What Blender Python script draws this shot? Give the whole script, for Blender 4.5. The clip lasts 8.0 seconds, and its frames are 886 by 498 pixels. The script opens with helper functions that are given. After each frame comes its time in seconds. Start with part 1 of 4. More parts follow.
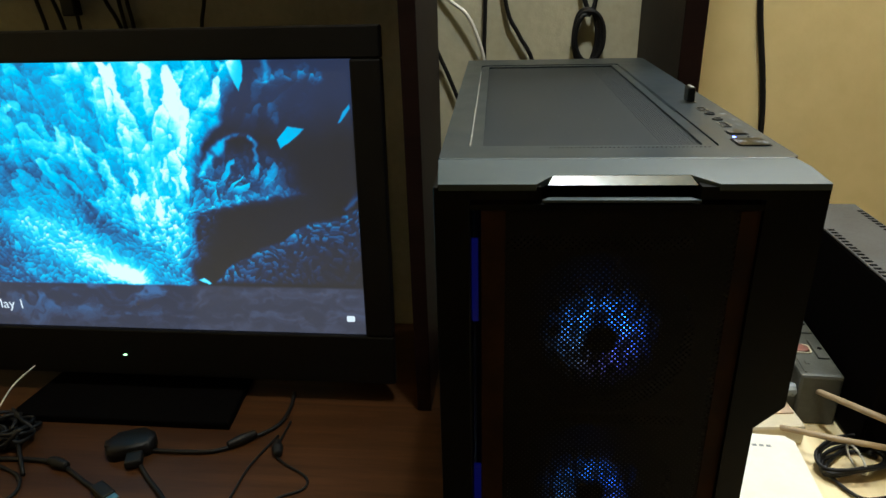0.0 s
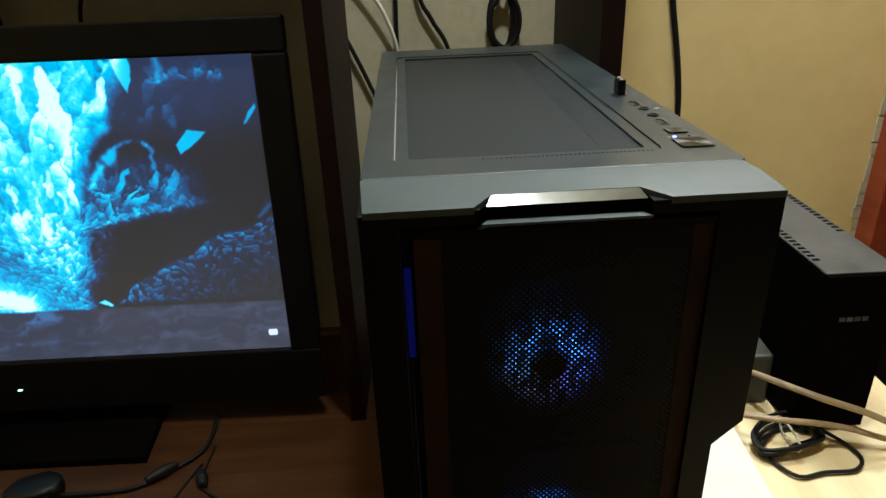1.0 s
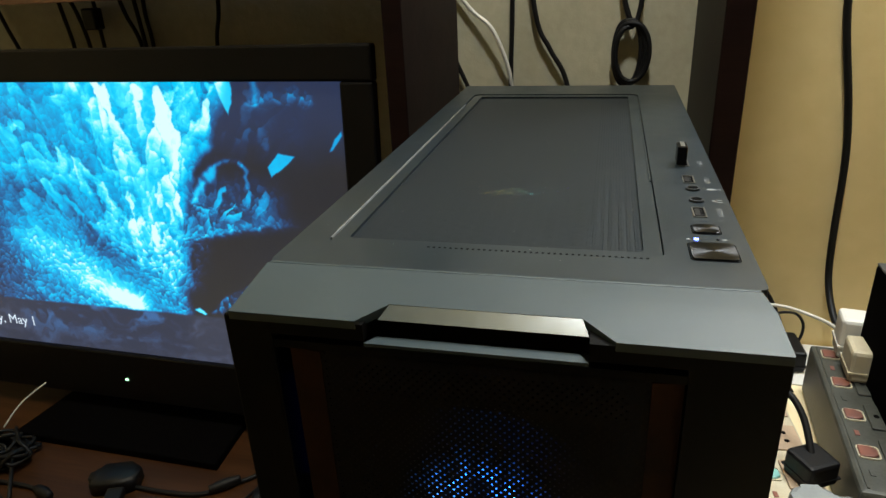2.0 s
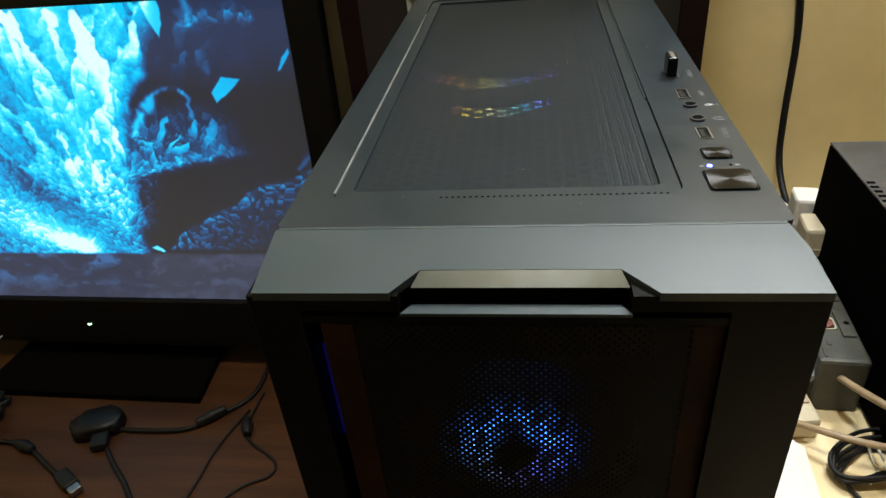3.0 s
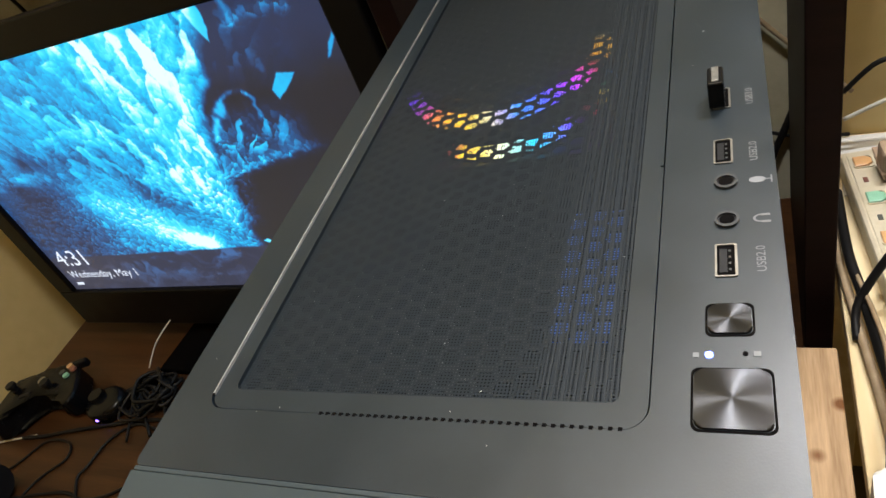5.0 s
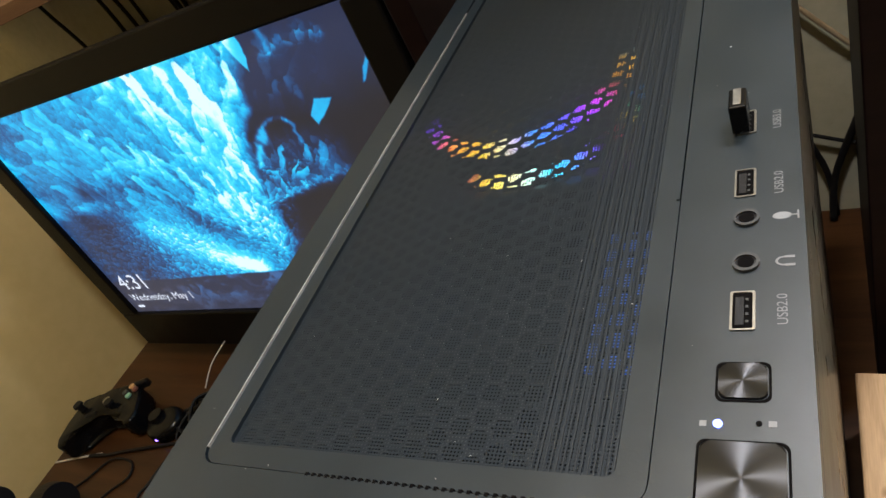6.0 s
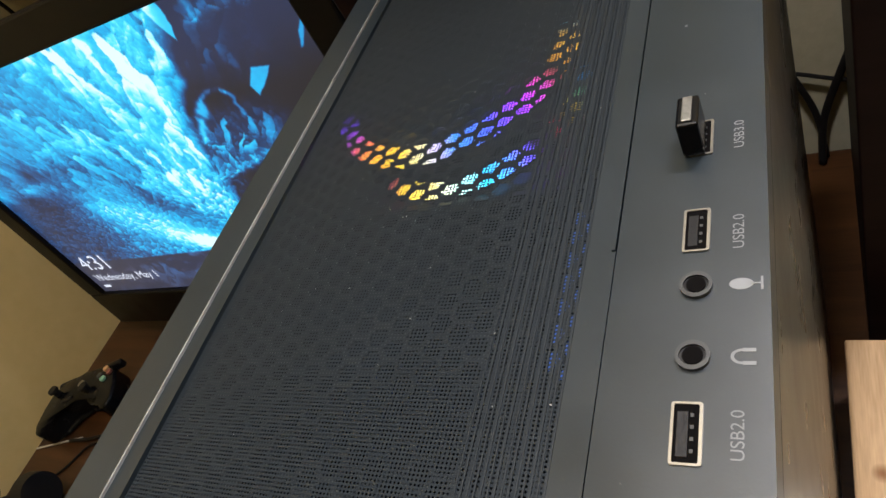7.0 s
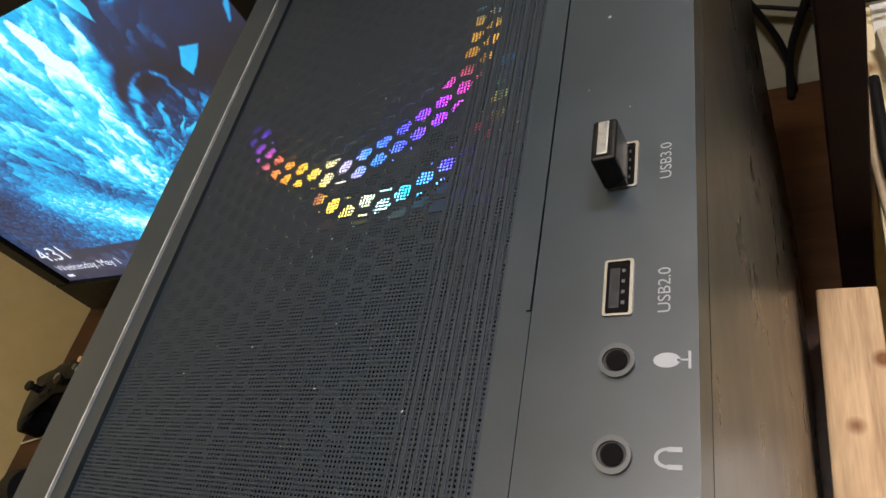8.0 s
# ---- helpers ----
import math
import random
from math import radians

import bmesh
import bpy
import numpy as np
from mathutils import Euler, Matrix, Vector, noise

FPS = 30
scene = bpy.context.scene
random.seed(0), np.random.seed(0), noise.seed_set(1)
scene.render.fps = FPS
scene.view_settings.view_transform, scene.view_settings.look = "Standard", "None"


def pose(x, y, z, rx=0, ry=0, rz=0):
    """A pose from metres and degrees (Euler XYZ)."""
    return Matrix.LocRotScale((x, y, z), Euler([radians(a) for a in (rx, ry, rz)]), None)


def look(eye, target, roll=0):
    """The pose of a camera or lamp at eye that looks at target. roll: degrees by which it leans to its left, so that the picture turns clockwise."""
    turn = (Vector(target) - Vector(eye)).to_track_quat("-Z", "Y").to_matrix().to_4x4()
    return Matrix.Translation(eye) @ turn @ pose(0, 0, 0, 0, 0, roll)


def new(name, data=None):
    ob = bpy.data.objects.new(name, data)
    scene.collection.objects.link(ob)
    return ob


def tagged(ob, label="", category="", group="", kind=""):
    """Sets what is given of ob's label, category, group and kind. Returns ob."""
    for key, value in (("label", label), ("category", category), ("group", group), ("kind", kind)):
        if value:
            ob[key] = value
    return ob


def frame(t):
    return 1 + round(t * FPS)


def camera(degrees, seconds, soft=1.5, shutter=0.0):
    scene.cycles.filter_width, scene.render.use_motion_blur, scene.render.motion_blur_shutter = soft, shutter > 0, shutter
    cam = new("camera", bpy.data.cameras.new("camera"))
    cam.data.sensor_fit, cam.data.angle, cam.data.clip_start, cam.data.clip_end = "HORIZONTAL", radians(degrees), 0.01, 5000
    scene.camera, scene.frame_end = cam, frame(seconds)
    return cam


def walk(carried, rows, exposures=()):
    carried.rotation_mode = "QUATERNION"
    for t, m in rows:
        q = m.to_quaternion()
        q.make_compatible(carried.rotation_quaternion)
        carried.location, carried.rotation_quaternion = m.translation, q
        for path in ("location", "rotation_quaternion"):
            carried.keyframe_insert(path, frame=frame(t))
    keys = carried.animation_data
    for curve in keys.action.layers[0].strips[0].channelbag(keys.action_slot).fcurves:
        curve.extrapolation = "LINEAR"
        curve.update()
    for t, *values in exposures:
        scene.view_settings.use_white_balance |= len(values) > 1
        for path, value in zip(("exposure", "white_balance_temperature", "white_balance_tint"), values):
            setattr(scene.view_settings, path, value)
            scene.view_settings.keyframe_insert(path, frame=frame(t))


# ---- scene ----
cam = camera(67.9, 8.0)
PATH = [
    (0, (-0.049, -0.345, 1.304), (-0.253, 1.484, 0.52), -1.6),
    (0.5, (-0.072, -0.306, 1.299), (0.032, 1.496, 0.439), -1.6),
    (1, (-0.056, -0.295, 1.311), (-0.025, 1.517, 0.466), -2.3),
    (1.5, (0.001, -0.239, 1.323), (-0.256, 1.578, 0.527), -2.3),
    (2, (0.057, -0.205, 1.318), (-0.447, 1.561, 0.527), -2.8),
    (2.2, (0.059, -0.2, 1.322), (-0.466, 1.52, 0.445), -4.7),
    (3.3, (0.013, -0.18, 1.361), (-0.265, 1.453, 0.24), -5.6),
    (3.5, (0.025, -0.155, 1.377), (-0.405, 1.436, 0.244), -9.2),
    (4, (0.056, -0.088, 1.374), (-0.552, 1.406, 0.192), -12.8),
    (4.5, (0.084, -0.058, 1.367), (-0.689, 1.258, 0.074), -21.2),
    (5, (0.108, -0.029, 1.358), (-0.778, 1.256, 0.108), -26.2),
    (5.2, (0.108, -0.02, 1.358), (-0.811, 1.281, 0.149), -27.1),
    (6.5, (0.129, 0.016, 1.341), (-0.956, 1.219, 0.169), -32.0),
    (7, (0.127, 0.063, 1.332), (-0.921, 1.176, 0.042), -35.9),
    (7.5, (0.12, 0.102, 1.317), (-0.844, 1.18, -0.064), -37.6),
    (8, (0.136, 0.106, 1.323), (-0.887, 1.085, -0.09), -42.6),
]
EXPOSURES = [(0.0, 0.05, 5750, 2), (1.0, 0.1, 5800, 3), (2.0, 0.0, 5850, 5), (3.5, 0.1, 5850, 8), (4.5, 0.15, 6000, 12), (6.5, 0.0, 6000, 15), (8.0, 0.1, 6050, 18)]
walk(cam, [(t, look(eye, target, roll)) for t, eye, target, roll in PATH], EXPOSURES)

# ---- light ----
world = bpy.data.worlds.new("night")
world.use_nodes = True
world.node_tree.nodes["Background"].inputs[0].default_value = (0.02, 0.02, 0.025, 1)
scene.world = world


def lamp(name, kind, m, power, colour, size):
    data = bpy.data.lights.new(name, kind)
    data.energy, data.color = power, colour
    if kind == "AREA":
        data.shape, data.size, data.size_y = "RECTANGLE", 0.6, size
    else:
        data.shadow_soft_size = size
    ob = new(name, data)
    ob.matrix_world = m
    return ob


lamp("ceiling_bulb", "POINT", pose(0.07, 0.12, 2.3), 36, (1.0, 0.975, 0.93), 0.045)
lamp("wall_tube", "AREA", look((0.35, 0.69, 2.25), (0.25, 0.1, 1.2)), 24, (1.0, 0.985, 0.95), 0.04)


# ---- materials ----
def nodes_of(mat):
    return mat.node_tree.nodes, mat.node_tree.links


def material(name, colour, rough=0.5, metal=0.0, second=None, scale=40, stretch=(1, 1, 1), bump=0.0, bump_scale=300,
             spread=0.5, random_tint=0.0, spec=0.5):
    """Two-scale mottled surface: a broad tone, fine grain, uneven gloss and relief."""
    mat = bpy.data.materials.new(name)
    mat.use_nodes = True
    n, l = nodes_of(mat)
    bsdf = n["Principled BSDF"]
    bsdf.inputs["Roughness"].default_value, bsdf.inputs["Metallic"].default_value = rough, metal
    bsdf.inputs["Specular IOR Level"].default_value = spec
    tc = n.new("ShaderNodeTexCoord")
    mp = n.new("ShaderNodeMapping")
    mp.inputs["Scale"].default_value = stretch
    l.new(tc.outputs["Object"], mp.inputs["Vector"])
    second = second or tuple(c * 0.72 for c in colour)
    big = n.new("ShaderNodeTexNoise")
    big.inputs["Scale"].default_value, big.inputs["Detail"].default_value = scale, 6
    fine = n.new("ShaderNodeTexNoise")
    fine.inputs["Scale"].default_value, fine.inputs["Detail"].default_value = scale * 9, 3
    l.new(mp.outputs[0], big.inputs["Vector"])
    l.new(mp.outputs[0], fine.inputs["Vector"])
    add = n.new("ShaderNodeMath")
    add.operation = "MULTIPLY_ADD"
    add.inputs[1].default_value, add.inputs[2].default_value = 0.35, -0.18
    l.new(fine.outputs[0], add.inputs[0])
    tot = n.new("ShaderNodeMath")
    l.new(add.outputs[0], tot.inputs[0])
    l.new(big.outputs[0], tot.inputs[1])
    ramp = n.new("ShaderNodeValToRGB")
    ramp.color_ramp.elements[0].position, ramp.color_ramp.elements[1].position = 0.5 - spread / 2, 0.5 + spread / 2
    ramp.color_ramp.elements[0].color, ramp.color_ramp.elements[1].color = (*second, 1), (*colour, 1)
    l.new(tot.outputs[0], ramp.inputs[0])
    l.new(ramp.outputs[0], bsdf.inputs["Base Color"])
    rr = n.new("ShaderNodeMapRange")
    rr.inputs["To Min"].default_value, rr.inputs["To Max"].default_value = max(rough - 0.1, 0.03), min(rough + 0.1, 1)
    l.new(big.outputs[0], rr.inputs["Value"])
    l.new(rr.outputs[0], bsdf.inputs["Roughness"])
    if bump:
        tex = n.new("ShaderNodeTexNoise")
        tex.inputs["Scale"].default_value, tex.inputs["Detail"].default_value = bump_scale, 4
        l.new(mp.outputs[0], tex.inputs["Vector"])
        b = n.new("ShaderNodeBump")
        b.inputs["Strength"].default_value, b.inputs["Distance"].default_value = bump, 0.002
        l.new(tex.outputs[0], b.inputs["Height"])
        l.new(b.outputs[0], bsdf.inputs["Normal"])
    return mat


def wood(name, light, dark, along="x", ring=9.0, rough=0.45, knots=0.0, spec=0.3):
    """Sawn wood: stretched grain bands along one axis, pores and a few knots."""
    mat = bpy.data.materials.new(name)
    mat.use_nodes = True
    n, l = nodes_of(mat)
    bsdf = n["Principled BSDF"]
    bsdf.inputs["Roughness"].default_value, bsdf.inputs["Specular IOR Level"].default_value = rough, spec
    tc = n.new("ShaderNodeTexCoord")
    mp = n.new("ShaderNodeMapping")
    mp.inputs["Scale"].default_value = (0.8, 12, 12) if along == "x" else (12, 0.8, 12)
    l.new(tc.outputs["Object"], mp.inputs["Vector"])
    grain = n.new("ShaderNodeTexNoise")
    grain.inputs["Scale"].default_value, grain.inputs["Detail"].default_value, grain.inputs["Distortion"].default_value = ring * 0.5, 8, 0.8
    l.new(mp.outputs[0], grain.inputs["Vector"])
    pores = n.new("ShaderNodeTexNoise")
    pores.inputs["Scale"].default_value, pores.inputs["Detail"].default_value = ring * 6, 4
    l.new(mp.outputs[0], pores.inputs["Vector"])
    mix = n.new("ShaderNodeMath")
    mix.operation = "MULTIPLY_ADD"
    mix.inputs[1].default_value = 0.3
    l.new(pores.outputs[0], mix.inputs[0])
    l.new(grain.outputs[0], mix.inputs[2])
    ramp = n.new("ShaderNodeValToRGB")
    ramp.color_ramp.elements[0].position, ramp.color_ramp.elements[1].position = 0.45, 0.85
    ramp.color_ramp.elements[0].color, ramp.color_ramp.elements[1].color = (*dark, 1), (*light, 1)
    l.new(mix.outputs[0], ramp.inputs[0])
    out = ramp.outputs[0]
    if knots:
        vor = n.new("ShaderNodeTexVoronoi")
        vor.inputs["Scale"].default_value = knots
        l.new(tc.outputs["Object"], vor.inputs["Vector"])
        kr = n.new("ShaderNodeValToRGB")
        kr.color_ramp.elements[0].position, kr.color_ramp.elements[1].position = 0.05, 0.12
        kr.color_ramp.elements[0].color, kr.color_ramp.elements[1].color = (0.35, 0.2, 0.09, 1), (1, 1, 1, 1)
        l.new(vor.outputs["Distance"], kr.inputs[0])
        mul = n.new("ShaderNodeMixRGB")
        mul.blend_type = "MULTIPLY"
        mul.inputs[0].default_value = 1
        l.new(out, mul.inputs[1])
        l.new(kr.outputs[0], mul.inputs[2])
        out = mul.outputs[0]
    l.new(out, bsdf.inputs["Base Color"])
    b = n.new("ShaderNodeBump")
    b.inputs["Strength"].default_value, b.inputs["Distance"].default_value = 0.25, 0.001
    l.new(mix.outputs[0], b.inputs["Height"])
    l.new(b.outputs[0], bsdf.inputs["Normal"])
    return mat


def glow(name, colour, strength):
    mat = bpy.data.materials.new(name)
    mat.use_nodes = True
    bsdf = mat.node_tree.nodes["Principled BSDF"]
    bsdf.inputs["Base Color"].default_value = (0.02, 0.02, 0.02, 1)
    bsdf.inputs["Emission Color"].default_value = (*colour, 1)
    bsdf.inputs["Emission Strength"].default_value = strength
    return mat


def glow_by_vertex(name, strength, rough=0.35, base=0.02):
    """Lights up in the colours stored on the mesh."""
    mat = bpy.data.materials.new(name)
    mat.use_nodes = True
    n, l = nodes_of(mat)
    bsdf = n["Principled BSDF"]
    bsdf.inputs["Base Color"].default_value = (base, base, base, 1)
    bsdf.inputs["Roughness"].default_value = rough
    at = n.new("ShaderNodeVertexColor")
    at.layer_name = "picture"
    l.new(at.outputs["Color"], bsdf.inputs["Emission Color"])
    bsdf.inputs["Emission Strength"].default_value = strength
    return mat


def perforated(name, colour, pitch, open_size, rough=0.5, spec=0.5, metal=0.0, sheen=0.0, turn=45):
    """Thin sheet pierced by rows of tiny round holes."""
    mat = bpy.data.materials.new(name)
    mat.use_nodes = True
    n, l = nodes_of(mat)
    bsdf = n["Principled BSDF"]
    bsdf.inputs["Base Color"].default_value = (*colour, 1)
    bsdf.inputs["Roughness"].default_value, bsdf.inputs["Metallic"].default_value = rough, metal
    bsdf.inputs["Specular IOR Level"].default_value = spec
    bsdf.inputs["Sheen Weight"].default_value, bsdf.inputs["Sheen Roughness"].default_value = sheen, 0.5
    tc = n.new("ShaderNodeTexCoord")
    vor = n.new("ShaderNodeTexVoronoi")
    vor.inputs["Scale"].default_value, vor.inputs["Randomness"].default_value = 1 / pitch, 0.0
    vor.feature = "F1"
    mp = n.new("ShaderNodeMapping")
    mp.inputs["Rotation"].default_value = (0, 0, radians(turn))
    l.new(tc.outputs["UV"], mp.inputs["Vector"])
    l.new(mp.outputs[0], vor.inputs["Vector"])
    vor.voronoi_dimensions = "2D"
    less = n.new("ShaderNodeMath")
    less.operation = "LESS_THAN"
    less.inputs[1].default_value = open_size
    l.new(vor.outputs["Distance"], less.inputs[0])
    clear = n.new("ShaderNodeBsdfTransparent")
    mix = n.new("ShaderNodeMixShader")
    l.new(less.outputs[0], mix.inputs[0])
    l.new(bsdf.outputs[0], mix.inputs[1])
    l.new(clear.outputs[0], mix.inputs[2])
    l.new(mix.outputs[0], n["Material Output"].inputs["Surface"])
    return mat


M = {}
M["case_paint"] = material("satin_dark_paint", (0.0135, 0.0205, 0.0265), 0.34, 0.0, (0.0095, 0.0150, 0.0195), 30, bump=0.025, bump_scale=1500, spec=0.6)
M["case_silver"] = material("grey_metallic_paint", (0.030, 0.044, 0.051), 0.46, 0.1, (0.026, 0.039, 0.046), 25, bump=0.03, bump_scale=1500, spec=0.6)
M["bevel_metal"] = material("bright_painted_bevel", (0.030, 0.044, 0.051), 0.2, 0.15, (0.026, 0.039, 0.046), 60, spec=0.9)
M["side_black"] = material("satin_black_steel", (0.018, 0.016, 0.014), 0.3, 0.0, (0.012, 0.011, 0.010), 30, bump=0.05, bump_scale=900)
M["shell_black"] = material("black_front_plastic", (0.0022, 0.002, 0.002), 0.45, 0.0, (0.0016, 0.0014, 0.0014), 40, spec=0.1)
M["rib_dark"] = material("dark_pressed_ribs", (0.013, 0.018, 0.023), 0.5, 0.0, (0.010, 0.014, 0.018), 40, spec=0.3)
# Pale colour for the highlight painted along the filter's left edge.
M["case_edge"] = material("edge_highlight", (0.42, 0.43, 0.42), 0.35, 0.3, (0.2, 0.2, 0.2), 90)
M["black_plastic"] = material("black_plastic", (0.0045, 0.004, 0.0045), 0.5, 0.0, (0.003, 0.0027, 0.003), 60, spec=0.3, bump=0.1, bump_scale=700)
M["black_gloss"] = material("glossy_black_plastic", (0.005, 0.005, 0.0055), 0.25, 0.0, (0.0035, 0.0035, 0.004), 40, spec=0.2)
M["bezel"] = material("bezel_plastic", (0.0045, 0.004, 0.004), 0.45, 0.0, (0.003, 0.0027, 0.0027), 30, bump=0.05, bump_scale=1200, spec=0.16)
M["rubber"] = material("cable_rubber", (0.010, 0.009, 0.0085), 0.5, 0.0, (0.006, 0.0055, 0.0055), 80, spec=0.22)
M["white_plastic"] = material("white_plastic", (0.78, 0.76, 0.7), 0.4, 0.0, (0.68, 0.65, 0.58), 20)
M["cream_plastic"] = material("aged_cream_plastic", (0.62, 0.55, 0.4), 0.45, 0.0, (0.5, 0.43, 0.29), 25, bump=0.1)
M["grey_plastic"] = material("dusty_grey_plastic", (0.075, 0.076, 0.062), 0.5, 0.0, (0.036, 0.035, 0.027), 35, bump=0.15)
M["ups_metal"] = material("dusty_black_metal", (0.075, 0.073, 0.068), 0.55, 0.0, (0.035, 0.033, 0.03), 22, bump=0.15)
M["beige_cable"] = material("beige_cable", (0.4, 0.3, 0.18), 0.45, 0.0, (0.26, 0.18, 0.1), 50)
M["white_cable"] = material("white_cable", (0.7, 0.66, 0.56), 0.45)
M["blue_plastic"] = material("blue_plastic", (0.02, 0.12, 0.42), 0.4)
M["steel"] = material("steel", (0.26, 0.24, 0.205), 0.34, 1.0, (0.4, 0.38, 0.34), 120)
M["grille_steel"] = material("painted_grille_steel", (0.038, 0.043, 0.048), 0.4, 0.2, (0.03, 0.034, 0.038), 60)
M["interior"] = material("interior_black", (0.012, 0.012, 0.014), 0.5, 0.0, (0.007, 0.007, 0.008), 20)
M["plaster"] = material("rough_grey_plaster", (0.50, 0.46, 0.32), 0.9, 0.0, (0.36, 0.33, 0.22), 9, bump=0.5, bump_scale=80)
M["cream_wall"] = material("cream_wall_paint", (0.76, 0.6, 0.29), 0.7, 0.0, (0.64, 0.5, 0.22), 4, bump=0.25, bump_scale=60)
M["floor_tile"] = material("floor_cement", (0.16, 0.14, 0.11), 0.5, 0.0, (0.1, 0.09, 0.07), 5)
M["panel_wood"] = wood("dark_stained_board", (0.014, 0.006, 0.0055), (0.007, 0.003, 0.003), "x", 6, 0.5, 0.0, 0.1)
M["shelf_wood"] = wood("brown_shelf_board", (0.22, 0.11, 0.05), (0.13, 0.06, 0.028), "x", 6, 0.5)
# Varnished brown, lowered to hold the shade that falls over the desk.
M["desk_wood"] = wood("shaded_varnished_board", (0.066, 0.027, 0.0088), (0.028, 0.011, 0.0038), "x", 6, 0.4, 0.0, 0.2)
M["plywood"] = wood("pale_plywood", (0.84, 0.72, 0.46), (0.70, 0.54, 0.29), "y", 3, 0.6, knots=11)
M["block_wood"] = wood("raw_block_wood", (0.56, 0.38, 0.21), (0.25, 0.15, 0.07), "y", 10, 0.7, knots=14)
M["door_red"] = wood("red_brown_door", (0.3, 0.06, 0.022), (0.2, 0.035, 0.014), "y", 5, 0.35)
M["print_white"] = material("printed_white", (0.21, 0.22, 0.23), 0.7)
M["switch_green"] = material("green_switch", (0.3, 0.6, 0.4), 0.3)
M["switch_cyan"] = material("cyan_switch", (0.3, 0.62, 0.55), 0.3)
M["switch_orange"] = material("orange_switch", (0.75, 0.42, 0.18), 0.3)
M["switch_red"] = material("red_switch", (0.24, 0.08, 0.05), 0.45, 0.0, (0.14, 0.06, 0.045), 60)
M["socket_beige"] = material("beige_socket", (0.5, 0.36, 0.24), 0.45)
# Near black, with the shade inside holes, gaps and the grip in the colour.
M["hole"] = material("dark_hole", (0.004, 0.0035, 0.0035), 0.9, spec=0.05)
M["dust_mesh"] = perforated("fine_dust_mesh", (0.0095, 0.0145, 0.0195), 0.0012, 0.29, 0.5, 0.2, 0.0, 0.10, 0)
M["front_mesh"] = perforated("front_mesh", (0.004, 0.003, 0.003), 0.0025, 0.17, 0.6, 0.12)
M["led_power"] = glow("power_led", (0.16, 0.22, 1.0), 8.0)
M["led_green"] = glow("green_led", (0.5, 1.0, 0.45), 4.0)
M["led_violet"] = glow("violet_led", (0.3, 0.15, 1.0), 5.0)
M["led_slit"] = glow("blue_slit", (0.01, 0.02, 0.6), 0.055)
M["screen"] = glow_by_vertex("lit_screen", 1.0)
M["text_white"] = glow("screen_text", (0.9, 0.95, 1.0), 0.9)
M["ring_glow"] = glow_by_vertex("fan_ring_glow", 10.5)


# Emission for the slab added inside the case.
M["glow_inner"] = glow("inner_blue", (0.05, 0.13, 0.45), 1.0)
M["grip_metal"] = material("grip_metal", (0.5, 0.51, 0.52), 0.45, 0.2, (0.42, 0.43, 0.43), 60)
M["dust_white"] = material("dust_fleck", (0.5, 0.49, 0.46), 0.9)
# Black lowered further: shade on the monitor stand and backup box is in it.
M["shaded_black"] = material("shaded_black_metal", (0.0024, 0.002, 0.002), 0.9, 0.0, (0.0018, 0.0015, 0.0015), 30, spec=0.02)
M["grey_plug"] = material("grey_rubber_plug", (0.3, 0.32, 0.32), 0.5, 0.0, (0.22, 0.23, 0.23), 30)
M["mesh_brown"] = material("brown_black_plastic", (0.034, 0.0135, 0.006), 0.8, 0.0, (0.009, 0.004, 0.004), 30, spec=0.1)
M["grey_dark"] = material("dark_grey_plastic", (0.05, 0.052, 0.054), 0.35)
M["stick_grey"] = material("worn_silver", (0.32, 0.31, 0.28), 0.35, 0.6, (0.08, 0.08, 0.07), 300)


def turned_metal(name, cx, cy):
    """Circular brush marks round the button's middle, which fan the highlight out."""
    mat = bpy.data.materials.new(name)
    mat.use_nodes = True
    n, l = nodes_of(mat)
    bsdf = n["Principled BSDF"]
    bsdf.inputs["Base Color"].default_value = (0.045, 0.045, 0.047, 1)
    bsdf.inputs["Metallic"].default_value, bsdf.inputs["Roughness"].default_value = 1.0, 0.34
    bsdf.inputs["Anisotropic"].default_value = 0.9
    tc = n.new("ShaderNodeTexCoord")
    mp = n.new("ShaderNodeMapping")
    mp.inputs["Location"].default_value = (-cx, -cy, 0)
    l.new(tc.outputs["Object"], mp.inputs["Vector"])
    cr = n.new("ShaderNodeVectorMath")
    cr.operation = "CROSS_PRODUCT"
    cr.inputs[1].default_value = (0, 0, 1)
    l.new(mp.outputs[0], cr.inputs[0])
    no = n.new("ShaderNodeVectorMath")
    no.operation = "NORMALIZE"
    l.new(cr.outputs[0], no.inputs[0])
    l.new(no.outputs[0], bsdf.inputs["Tangent"])
    return mat


M["button_power_button"] = turned_metal("turned_metal_large", 0.0997, 0.0703)
M["button_reset_button"] = turned_metal("turned_metal_small", 0.0997, 0.0966)


